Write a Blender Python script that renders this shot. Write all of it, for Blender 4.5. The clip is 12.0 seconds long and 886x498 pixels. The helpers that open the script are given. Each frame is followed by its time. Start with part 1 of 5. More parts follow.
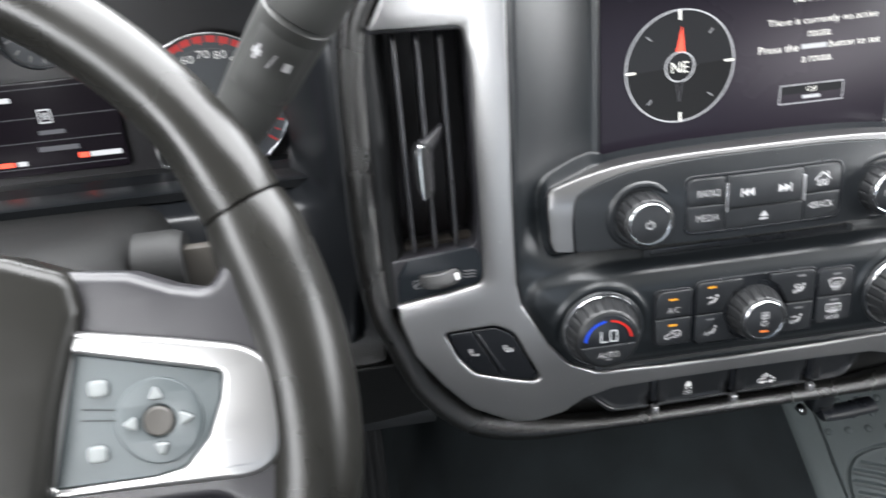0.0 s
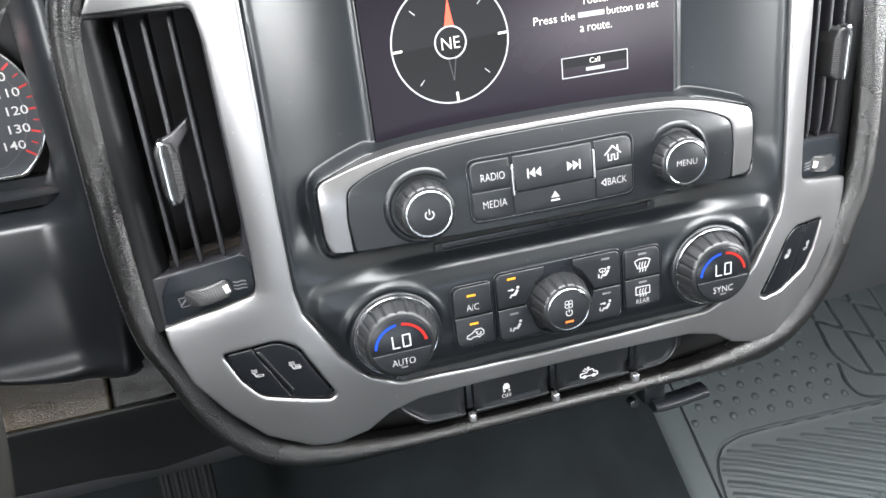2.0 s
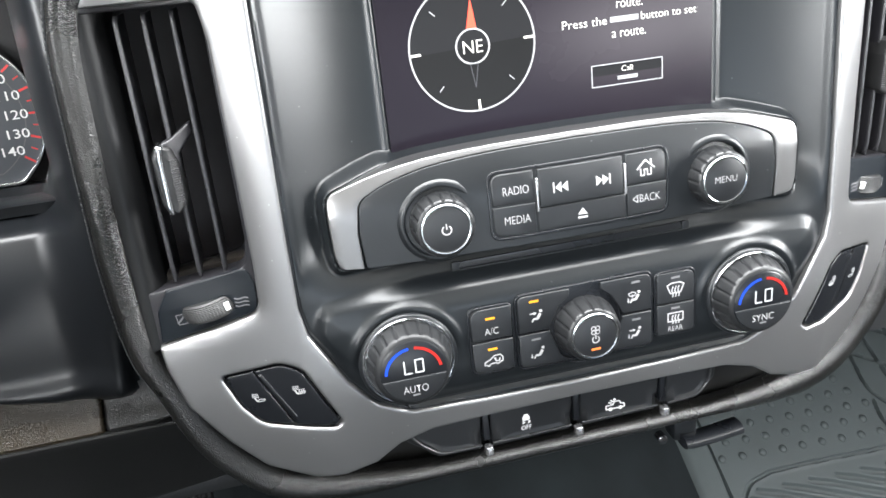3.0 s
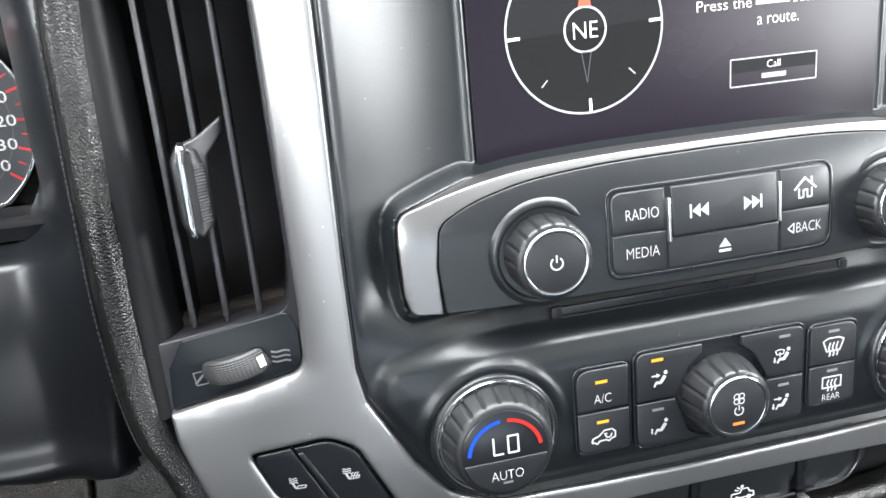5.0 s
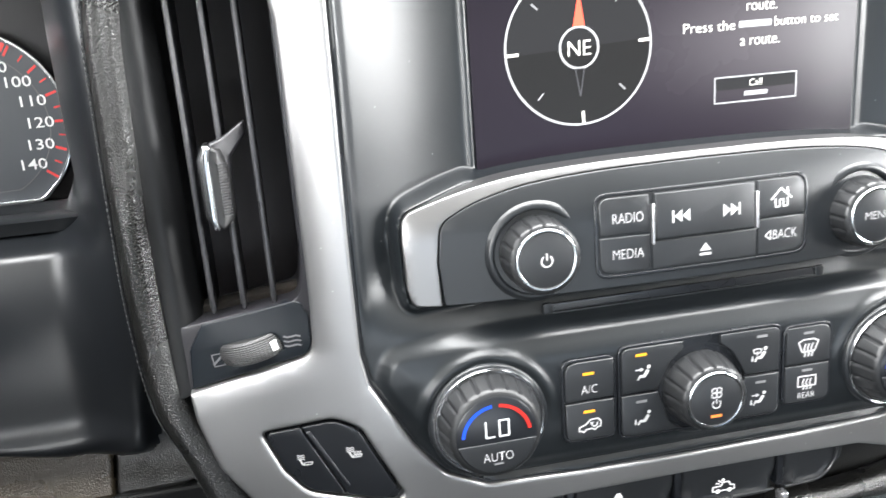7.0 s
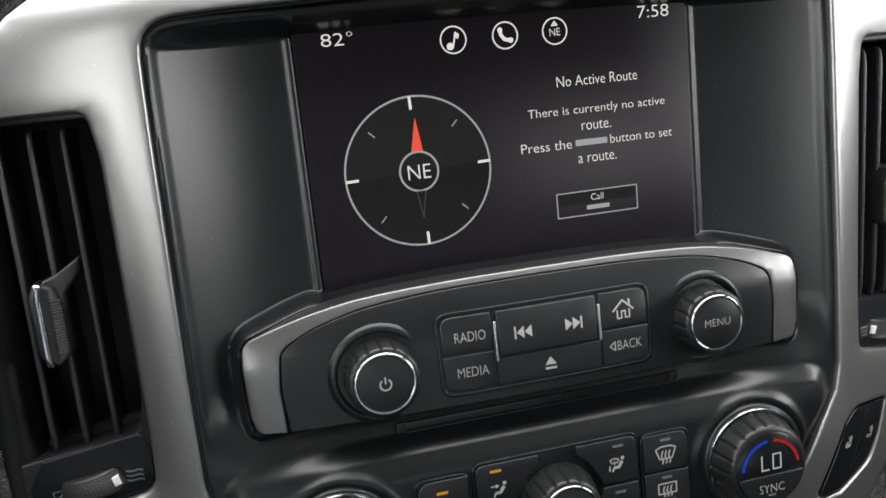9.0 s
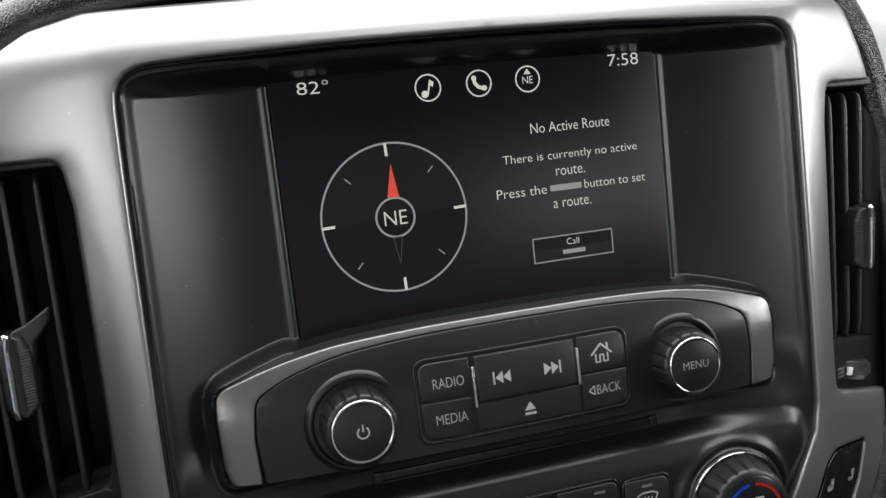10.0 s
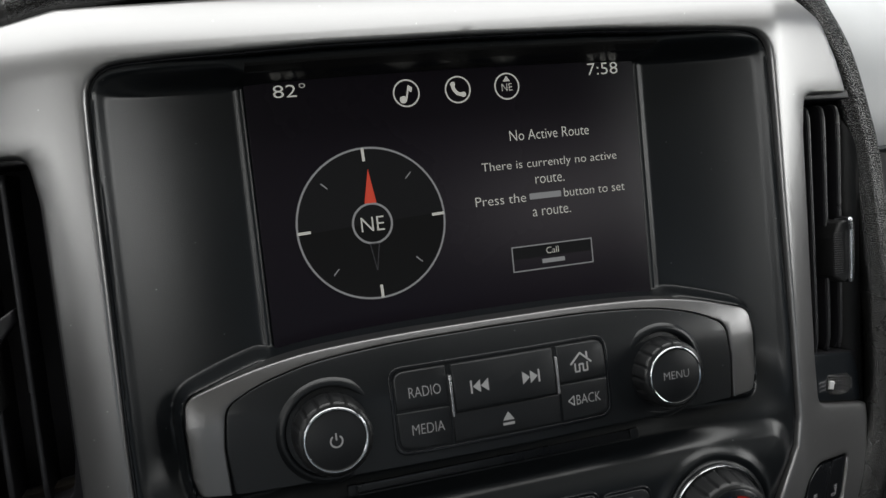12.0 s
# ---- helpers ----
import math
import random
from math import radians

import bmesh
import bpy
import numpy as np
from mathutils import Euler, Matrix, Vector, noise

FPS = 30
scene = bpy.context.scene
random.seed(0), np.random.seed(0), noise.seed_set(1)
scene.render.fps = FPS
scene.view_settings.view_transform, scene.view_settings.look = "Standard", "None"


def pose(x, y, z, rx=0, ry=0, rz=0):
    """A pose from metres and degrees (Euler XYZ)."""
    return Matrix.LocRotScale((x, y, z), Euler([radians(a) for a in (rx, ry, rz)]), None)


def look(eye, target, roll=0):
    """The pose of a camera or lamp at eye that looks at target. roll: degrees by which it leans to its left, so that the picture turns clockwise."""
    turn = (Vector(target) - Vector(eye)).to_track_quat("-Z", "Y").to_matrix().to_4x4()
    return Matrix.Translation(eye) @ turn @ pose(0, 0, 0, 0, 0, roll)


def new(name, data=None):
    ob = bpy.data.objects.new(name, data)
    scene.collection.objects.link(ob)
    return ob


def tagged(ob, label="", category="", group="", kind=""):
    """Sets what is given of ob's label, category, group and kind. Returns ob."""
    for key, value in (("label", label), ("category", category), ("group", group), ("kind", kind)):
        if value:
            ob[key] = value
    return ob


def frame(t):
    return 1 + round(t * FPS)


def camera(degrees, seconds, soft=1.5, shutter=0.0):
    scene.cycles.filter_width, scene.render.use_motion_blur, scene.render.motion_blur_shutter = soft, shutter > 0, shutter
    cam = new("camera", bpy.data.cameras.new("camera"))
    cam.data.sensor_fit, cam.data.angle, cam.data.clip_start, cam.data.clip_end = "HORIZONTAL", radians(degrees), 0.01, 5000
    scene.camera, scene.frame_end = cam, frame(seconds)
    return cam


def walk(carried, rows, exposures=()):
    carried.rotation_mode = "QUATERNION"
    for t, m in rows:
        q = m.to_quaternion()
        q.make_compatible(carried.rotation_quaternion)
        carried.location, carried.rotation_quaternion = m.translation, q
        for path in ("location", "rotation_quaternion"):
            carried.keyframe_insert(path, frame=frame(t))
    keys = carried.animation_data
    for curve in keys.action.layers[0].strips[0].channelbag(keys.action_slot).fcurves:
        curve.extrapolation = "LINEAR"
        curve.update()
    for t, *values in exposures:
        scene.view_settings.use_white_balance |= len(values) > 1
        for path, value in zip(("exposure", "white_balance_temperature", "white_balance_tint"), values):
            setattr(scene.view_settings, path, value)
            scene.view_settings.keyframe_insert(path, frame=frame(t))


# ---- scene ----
# ---------------------------------------------------------------- camera
cam = camera(56.84, 12.0, soft=1.5, shutter=0.3)
METRES, EYE, TURN = 0.45, 0.95, -6.3
ROWS = [
    (0.0, 0.0205, 0.0279, 0.0134, -0.93, -23.76, 4.64),
    (0.5, 0.1223, 0.0631, -0.0528, -7.46, -23.63, 5.51),
    (1.0, 0.1342, 0.0575, -0.0506, -9.44, -23.55, 5.87),
    (1.5, 0.1510, 0.0702, -0.0546, -8.82, -23.09, 6.32),
    (2.0, 0.1901, 0.0998, -0.0724, -8.30, -22.69, 6.34),
    (2.5, 0.2109, 0.1267, -0.0972, -7.40, -21.76, 6.16),
    (4.5, 0.1189, 0.3234, -0.1422, -5.79, -17.84, 5.41),
    (5.0, 0.1242, 0.3701, -0.1880, -6.40, -16.81, 5.21),
    (5.5, 0.0903, 0.3813, -0.2035, -7.49, -16.57, 4.67),
    (6.0, 0.0809, 0.3706, -0.2149, -7.26, -15.90, 4.27),
    (6.5, 0.0745, 0.3538, -0.2123, -6.17, -15.83, 4.11),
    (7.0, 0.1310, 0.3068, -0.1863, -5.03, -15.73, 4.25),
    (7.5, 0.1865, 0.2541, -0.1410, -4.54, -15.95, 4.54),
    (9.5, 0.2555, 0.2992, -0.1597, -8.59, -8.10, 6.24),
    (10.0, 0.2521, 0.2922, -0.1652, -9.14, -6.69, 6.27),
    (10.5, 0.2403, 0.2900, -0.1818, -9.24, -6.01, 5.95),
    (11.0, 0.2502, 0.2816, -0.1759, -8.81, -5.50, 5.89),
    (11.5, 0.2534, 0.2881, -0.1836, -9.25, -4.78, 5.91),
    (12.0, 0.2571, 0.3010, -0.1900, -10.23, -4.65, 5.82),
]
EXPOSURES = [(0.0, 0.45, 6250, 10), (0.6, 1.05, 6300, 10), (2.7, 1.1, 6300, 9), (4.3, 1.08, 6200, 8), (6.6, 1.1, 6200, 8), (7.0, 1.25, 6350, 9), (7.7, 1.2, 6350, 9),
             (9.2, -1.2, 6500, 8), (10.5, -1.42, 6450, 8), (11.2, -1.7, 6450, 8), (12.0, -2.03, 6450, 8)]
# The stack and all that is set out with it lean back from the upright by LEAN degrees about PIVOT.
LEAN, PIVOT = 24.0, Matrix.Translation((0, 0.45, 0.78))
LEAN_BACK = PIVOT @ pose(0, 0, 0, -LEAN, 0, 0) @ PIVOT.inverted()
walk(cam, [(t, LEAN_BACK @ pose(-0.2423, 0, EYE, 0, 0, TURN) @ pose(METRES * x, METRES * y, METRES * z, 90 + pitch, roll, yaw))
           for t, x, y, z, yaw, pitch, roll in ROWS], EXPOSURES)

# ---------------------------------------------------------------- daylight
world = bpy.data.worlds.new("sky")
scene.world = world
world.use_nodes = True
sky = world.node_tree.nodes.new("ShaderNodeTexSky")
sky.sky_type, sky.sun_disc = "NISHITA", False
sky.sun_elevation, sky.sun_rotation = radians(50), radians(200)
backg = world.node_tree.nodes["Background"]
backg.inputs["Strength"].default_value = 0.11
world.node_tree.links.new(sky.outputs[0], backg.inputs[0])
sun_data = bpy.data.lights.new("sun", "SUN")
sun_data.energy, sun_data.angle, sun_data.color = 1.2, radians(12), (1, 0.96, 0.9)
new("sun", sun_data).matrix_world = look((-1.5, -2.5, 4), (0, 0.4, 0.8))


def window_light(name, eye, target, wide, high, watts, colour):
    """The sky's light in a window's opening."""
    data = bpy.data.lights.new(name, "AREA")
    data.shape, data.size, data.size_y, data.energy, data.color = "RECTANGLE", wide, high, watts, colour
    new(name, data).matrix_world = look(eye, target)


SKYLIGHT = (1.0, 0.985, 0.96)
window_light("windshield_light", (0, 0.66, 1.19), (0, 0.42, 0.75), 1.35, 0.70, 42.0, SKYLIGHT)
window_light("driver_window_light", (-0.82, -0.34, 1.255), (0, -0.30, 1.08), 1.45, 0.24, 19.6, SKYLIGHT)
window_light("passenger_window_light", (0.82, 0.12, 1.08), (0, 0.13, 1.02), 0.60, 0.28, 10.6, SKYLIGHT)
window_light("rear_window_light", (-0.1, -1.48, 1.06), (0, 0.4, 1.0), 1.2, 0.26, 1.9, SKYLIGHT)

# ---------------------------------------------------------------- materials


def material(name, base, rough=0.5, metal=0.0, grain=0.0, scale=900.0, mottled=0.12, wear=0.06, coat=0.0, spec=0.5, specks=0.0):
    """A surface with a fine grain relief, a slow change of tone and of gloss, and sparse specks of dust."""
    m = bpy.data.materials.new(name)
    m.use_nodes = True
    t = m.node_tree
    b = t.nodes["Principled BSDF"]
    b.inputs["Metallic"].default_value = metal
    b.inputs["Coat Weight"].default_value = coat
    b.inputs["Specular IOR Level"].default_value = spec
    co = t.nodes.new("ShaderNodeTexCoord")
    slow = t.nodes.new("ShaderNodeTexNoise")
    slow.inputs["Scale"].default_value, slow.inputs["Detail"].default_value = 14.0, 5.0
    fine = t.nodes.new("ShaderNodeTexNoise")
    fine.inputs["Scale"].default_value, fine.inputs["Detail"].default_value = scale, 2.0
    t.links.new(co.outputs["Object"], slow.inputs["Vector"])
    t.links.new(co.outputs["Object"], fine.inputs["Vector"])
    tone = t.nodes.new("ShaderNodeMapRange")
    tone.inputs[1].default_value, tone.inputs[2].default_value = 0.3, 0.7
    tone.inputs[3].default_value, tone.inputs[4].default_value = 1 - mottled, 1 + mottled
    t.links.new(slow.outputs[0], tone.inputs[0])
    tint = t.nodes.new("ShaderNodeVectorMath")
    tint.operation = "SCALE"
    tint.inputs[0].default_value = base
    t.links.new(tone.outputs[0], tint.inputs["Scale"])
    if specks:
        cell = t.nodes.new("ShaderNodeTexVoronoi")
        cell.inputs["Scale"].default_value = 130.0
        t.links.new(co.outputs["Object"], cell.inputs["Vector"])
        dot = t.nodes.new("ShaderNodeMapRange")
        dot.inputs[1].default_value, dot.inputs[2].default_value = 0.02, 0.045
        dot.inputs[3].default_value, dot.inputs[4].default_value = specks, 0.0
        t.links.new(cell.outputs["Distance"], dot.inputs[0])
        add = t.nodes.new("ShaderNodeVectorMath")
        t.links.new(tint.outputs[0], add.inputs[0])
        t.links.new(dot.outputs[0], add.inputs[1])
        tint = add
    t.links.new(tint.outputs[0], b.inputs["Base Color"])
    gloss = t.nodes.new("ShaderNodeMapRange")
    gloss.inputs[1].default_value, gloss.inputs[2].default_value = 0.35, 0.65
    gloss.inputs[3].default_value, gloss.inputs[4].default_value = max(rough - wear, 0.02), rough + wear
    t.links.new(slow.outputs[0], gloss.inputs[0])
    t.links.new(gloss.outputs[0], b.inputs["Roughness"])
    if grain:
        bump = t.nodes.new("ShaderNodeBump")
        bump.inputs["Strength"].default_value, bump.inputs["Distance"].default_value = grain, 0.0004
        t.links.new(fine.outputs[0], bump.inputs["Height"])
        t.links.new(bump.outputs[0], b.inputs["Normal"])
    return m


def leather(name, base, rough, scale, depth):
    """Pressed leather grain: wrinkled cells."""
    m = material(name, base, rough, 0, 0, 500, 0.15, 0.08)
    t = m.node_tree
    b = t.nodes["Principled BSDF"]
    co = t.nodes.new("ShaderNodeTexCoord")
    warp = t.nodes.new("ShaderNodeTexNoise")
    warp.inputs["Scale"].default_value = scale * 0.6
    mix = t.nodes.new("ShaderNodeVectorMath")
    mix.operation = "MULTIPLY_ADD"
    mix.inputs[1].default_value = (0.00025, 0.00025, 0.00025)
    t.links.new(co.outputs["Object"], warp.inputs["Vector"])
    t.links.new(warp.outputs["Color"], mix.inputs[0])
    t.links.new(co.outputs["Object"], mix.inputs[2])
    cell = t.nodes.new("ShaderNodeTexVoronoi")
    cell.feature = "F1"
    cell.inputs["Scale"].default_value = scale
    t.links.new(mix.outputs[0], cell.inputs["Vector"])
    bump = t.nodes.new("ShaderNodeBump")
    bump.invert = True
    bump.inputs["Strength"].default_value, bump.inputs["Distance"].default_value = depth, 0.0012
    t.links.new(cell.outputs["Distance"], bump.inputs["Height"])
    t.links.new(bump.outputs[0], b.inputs["Normal"])
    return m


def glowing(name, colour, strength):
    m = bpy.data.materials.new(name)
    m.use_nodes = True
    b = m.node_tree.nodes["Principled BSDF"]
    b.inputs["Base Color"].default_value = (0.008, 0.008, 0.008, 1)
    b.inputs["Roughness"].default_value = 0.28
    b.inputs["Specular IOR Level"].default_value = 0.18
    b.inputs["Emission Color"].default_value = (*colour, 1)
    b.inputs["Emission Strength"].default_value = strength
    return m


SOFT_BLACK = material("soft_black_plastic", (0.0066, 0.0081, 0.0095), 0.31, 0, 0.14, 2300, 0.03, 0.003, 0, 0.58, 0.14)
SATIN_BLACK = material("satin_black_plastic", (0.0080, 0.0092, 0.0106), 0.30, 0, 0.14, 2600, 0.08, 0.02, 0, 0.50, 0.18)
BUTTON_BLACK = material("button_black_plastic", (0.010, 0.011, 0.0125), 0.40, 0, 0.14, 2600)
VENT_BLACK = material("vent_black_plastic", (0.016, 0.0155, 0.018), 0.36, 0, 0.15, 2000)
# Lighter copy of the vent black: the slat edges' highlight put into the colour.
SLAT_HIGHLIGHT = material("highlit_slat_plastic", (0.038, 0.038, 0.041), 0.30, 0, 0.1, 2200, 0.1, 0.03, 0, 0.7)
DARK_GLOSS = material("gloss_black_plastic", (0.006, 0.0068, 0.0085), 0.27, 0, 0, 900)
KNOB_GREY = material("knob_rubber", (0.0105, 0.0110, 0.0118), 0.36, 0, 0.12, 2600)
SILVER = material("silver_paint", (0.335, 0.333, 0.335), 0.35, 0.88, 0.04, 3000, 0.03, 0.012, 0, 0.5, 0.35)
SILVER_TRIM = material("brushed_silver", (0.215, 0.213, 0.215), 0.31, 0.9, 0.05, 3000, 0.03, 0.012)
TRIM_BLACK = material("soft_touch_trim", (0.0055, 0.0063, 0.0076), 0.34, 0, 0.06, 2600, 0.10, 0.02, 0, 0.52)
CHROME = material("chrome", (0.60, 0.61, 0.63), 0.16, 1.0, 0, 900, 0.03, 0.03)
LEATHER = leather("black_leather", (0.0070, 0.0069, 0.0064), 0.25, 1220, 0.36)
LEATHER.node_tree.nodes["Principled BSDF"].inputs["Specular IOR Level"].default_value = 1.0
WHEEL_LEATHER = leather("wheel_leather", (0.008, 0.0078, 0.0068), 0.30, 1900, 0.06)
WHEEL_LEATHER.node_tree.nodes["Principled BSDF"].inputs["Specular IOR Level"].default_value = 0.35
BROWN_GRAIN = leather("grained_knee_panel", (0.030, 0.0225, 0.0135), 0.32, 1200, 0.26)
DARK_GRAIN = leather("dark_grained_panel", (0.0075, 0.0072, 0.0066), 0.42, 1400, 0.2)
THREAD = material("grey_thread", (0.045, 0.045, 0.045), 0.7)
RUBBER = material("grey_rubber", (0.049, 0.060, 0.062), 0.6, 0, 0.3, 1400)
RUBBER_DARK = material("dark_rubber", (0.018, 0.022, 0.023), 0.7)
CARPET = material("dark_carpet", (0.0115, 0.0145, 0.016), 0.95, 0, 1.0, 1500, 0.35, 0.03, 0, 0.2)
DASH_BLACK = material("dash_plastic", (0.010, 0.011, 0.012), 0.45, 0, 0.4, 1500)
# Pale base colour that stands in for the sky mirrored in the dash top.
SKY_PAD = material("sky_lit_pad", (0.40, 0.41, 0.42), 0.4, 0, 0.2, 1500)
LINING = material("grey_headliner", (0.38, 0.375, 0.355), 0.9, 0, 0.4, 900)
DOOR_TRIM = material("door_trim", (0.025, 0.025, 0.025), 0.6, 0, 0.3, 900)
PRINT = material("white_print", (0.36, 0.36, 0.365), 0.5)
GREY_PRINT = material("grey_print", (0.12, 0.12, 0.125), 0.5)
STEEL_BLUE = material("grey_switch_pad", (0.040, 0.049, 0.052), 0.40, 0.1, 0.05, 2600)
KEY_PALE = material("pale_switch_nub", (0.13, 0.14, 0.14), 0.45)
RED_PRINT = material("red_print", (0.65, 0.04, 0.04), 0.5)
DIAL_GREY = material("dial_face", (0.060, 0.066, 0.074), 0.5, 0, 0.1, 2600)
DUST = material("dusty_plastic", (0.013, 0.0095, 0.0065), 0.9, 0, 0.8, 1800, 0.6)
AMBER = glowing("amber_lamp", (1.0, 0.42, 0.02), 1.0)
ORANGE = glowing("orange_lamp", (1.0, 0.26, 0.05), 0.9)
GLOW_WHITE = glowing("white_segments", (0.86, 0.88, 0.90), 0.9)
GLOW_BLUE = glowing("blue_arc", (0.01, 0.09, 0.90), 0.85)
GLOW_RED = glowing("red_arc", (0.90, 0.03, 0.02), 0.65)
PIXEL_WHITE = glowing("screen_white", (0.86, 0.84, 0.77), 1.9)
PIXEL_GREY = glowing("screen_grey", (0.55, 0.55, 0.56), 1.25)
PIXEL_DIM = glowing("screen_dim", (0.24, 0.24, 0.26), 0.5)
PIXEL_RED = glowing("screen_red", (0.85, 0.09, 0.05), 2.0)
PIXEL_GROUND = glowing("screen_ground", (0.5, 0.45, 0.5), 0.008)
PIXEL_HAZE = glowing("screen_haze", (0.13, 0.13, 0.15), 0.10)
SCREEN = material("screen_glass", (0.0105, 0.0078, 0.0118), 0.24, 0, 0, 900, 0.05, 0.02, 0, 0.22)


def screen_picture():
    """The lit screen: a dark picture with a soft pale glow at the horizon beside the compass."""
    m = material("route_picture", (0.0085, 0.0068, 0.0105), 0.26, 0, 0, 900, 0.05, 0.02, 0, 0.12)
    t = m.node_tree
    b = t.nodes["Principled BSDF"]
    co = t.nodes.new("ShaderNodeTexCoord")
    total = None
    for cx, cz, wx, wz, power in ((0.050, 0.850, 0.055, 0.026, 0.088), (0.0, 0.853, 0.11, 0.035, 0.009)):
        away = t.nodes.new("ShaderNodeVectorMath")
        away.operation = "MULTIPLY_ADD"
        away.inputs[1].default_value, away.inputs[2].default_value = (1 / wx, 0, 1 / wz), (-cx / wx, 0, -cz / wz)
        t.links.new(co.outputs["Object"], away.inputs[0])
        square = t.nodes.new("ShaderNodeVectorMath")
        square.operation = "DOT_PRODUCT"
        t.links.new(away.outputs[0], square.inputs[0])
        t.links.new(away.outputs[0], square.inputs[1])
        fall = t.nodes.new("ShaderNodeMath")
        fall.operation = "POWER"
        fall.inputs[0].default_value = 0.368
        t.links.new(square.outputs["Value"], fall.inputs[1])
        level = t.nodes.new("ShaderNodeMath")
        level.operation = "MULTIPLY_ADD"
        level.inputs[1].default_value = power
        t.links.new(fall.outputs[0], level.inputs[0])
        if total:
            t.links.new(total.outputs[0], level.inputs[2])
        else:
            level.inputs[2].default_value = 0.0015
        total = level
    b.inputs["Emission Color"].default_value = (1.0, 0.93, 0.96, 1)
    t.links.new(total.outputs[0], b.inputs["Emission Strength"])
    return m


SCREEN_PICTURE = screen_picture()
DUCT = material("duct_plastic", (0.030, 0.028, 0.031), 0.6, 0, 0, 900)
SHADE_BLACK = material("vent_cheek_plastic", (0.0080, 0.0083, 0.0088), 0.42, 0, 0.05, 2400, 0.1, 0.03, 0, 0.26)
FOOT_BLACK = material("vent_foot_plastic", (0.006, 0.008, 0.0105), 0.34, 0, 0.03, 2600, 0.1, 0.03, 0, 0.26)
TAB_GREY = material("tab_plastic", (0.017, 0.017, 0.0172), 0.40, 0, 0.1, 2400)
LEVER_GREY = material("lever_plastic", (0.036, 0.0365, 0.035), 0.40, 0, 0.1, 2400)
TAB_CHROME = material("satin_chrome", (0.60, 0.61, 0.63), 0.22, 1.0, 0, 900, 0.03, 0.03)
WHITE_PRINT = material("bright_white_print", (0.78, 0.78, 0.78), 0.5)
KEY_GREY = material("key_plastic", (0.030, 0.027, 0.023), 0.5, 0, 0.1, 2400)
PEDAL_RUBBER = material("pedal_rubber", (0.003, 0.0036, 0.004), 0.7, 0, 0, 900, 0.1, 0.05, 0, 0.3)
MATTE_BLACK = material("matte_black_plastic", (0.008, 0.0082, 0.0082), 0.6, 0, 0.5, 1300, 0.15, 0.05, 0, 0.3)
CLIP_METAL = material("clip_metal", (0.42, 0.42, 0.43), 0.26, 0.85, 0, 900, 0.03, 0.03)
# Paler than the rockers: the highlight along their lower lip is put into the colour.
LIP_BLACK = material("highlit_switch_lip", (0.022, 0.023, 0.025), 0.3, 0, 0, 900, 0.1, 0.05, 0, 0.8)
# ---------------------------------------------------------------- shape helpers (plans in millimetres: across, up)


def rnd(points, default=0.0, steps=5):
    """A closed outline whose corners are rounded: points (x, z) or (x, z, radius)."""
    out, n = [], len(points)
    for i, p in enumerate(points):
        r = p[2] if len(p) > 2 else default
        a, b, c = Vector(points[i - 1][:2]), Vector(p[:2]), Vector(points[(i + 1) % n][:2])
        if r <= 0:
            out.append(tuple(b))
            continue
        u, v = (a - b), (c - b)
        half = max(u.angle(v) / 2, 0.05)
        cut = min(r / math.tan(half), u.length * 0.48, v.length * 0.48)
        s, e = b + u.normalized() * cut, b + v.normalized() * cut
        for k in range(steps + 1):
            f = k / steps
            out.append(tuple((1 - f) ** 2 * s + 2 * f * (1 - f) * b + f * f * e))
    return out


def both(half):
    """A closed outline from its right half, top centre to bottom centre."""
    return list(half) + [(-p[0], *p[1:]) for p in reversed(half) if abs(p[0]) > 0.01]


def flip(points, side):
    return points if side > 0 else [(-p[0], *p[1:]) for p in reversed(points)]


def circle(cx, cz, r, n=40, a0=0.0, a1=360.0):
    full = abs(a1 - a0) >= 360
    return [(cx + r * math.cos(radians(a0 + (a1 - a0) * k / (n if full else n - 1))),
             cz + r * math.sin(radians(a0 + (a1 - a0) * k / (n if full else n - 1)))) for k in range(n)]


def box2(x0, z0, x1, z1, r=0.0):
    return rnd([(x0, z0), (x1, z0), (x1, z1), (x0, z1)], r, 4)


def link(name, mesh, mat, parent=None, label="", smooth=30):
    mesh.materials.clear()
    mesh.materials.append(mat)
    if smooth:
        mesh.shade_smooth()
        mesh.set_sharp_from_angle(angle=radians(smooth))
    ob = new(name, mesh)
    ob.parent = parent
    return tagged(ob, label)


def part(name, bm, mat, parent=None, label="", smooth=30):
    mesh = bpy.data.meshes.new(name)
    bmesh.ops.recalc_face_normals(bm, faces=bm.faces)
    bm.to_mesh(mesh)
    bm.free()
    return link(name, mesh, mat, parent, label, smooth)


def thing(name, label, category, group="", kind="", at=(0, 0, 0)):
    ob = new(name)
    ob.empty_display_size = 0.02
    ob.matrix_world = LEAN_BACK
    return tagged(ob, label, category, group, kind)


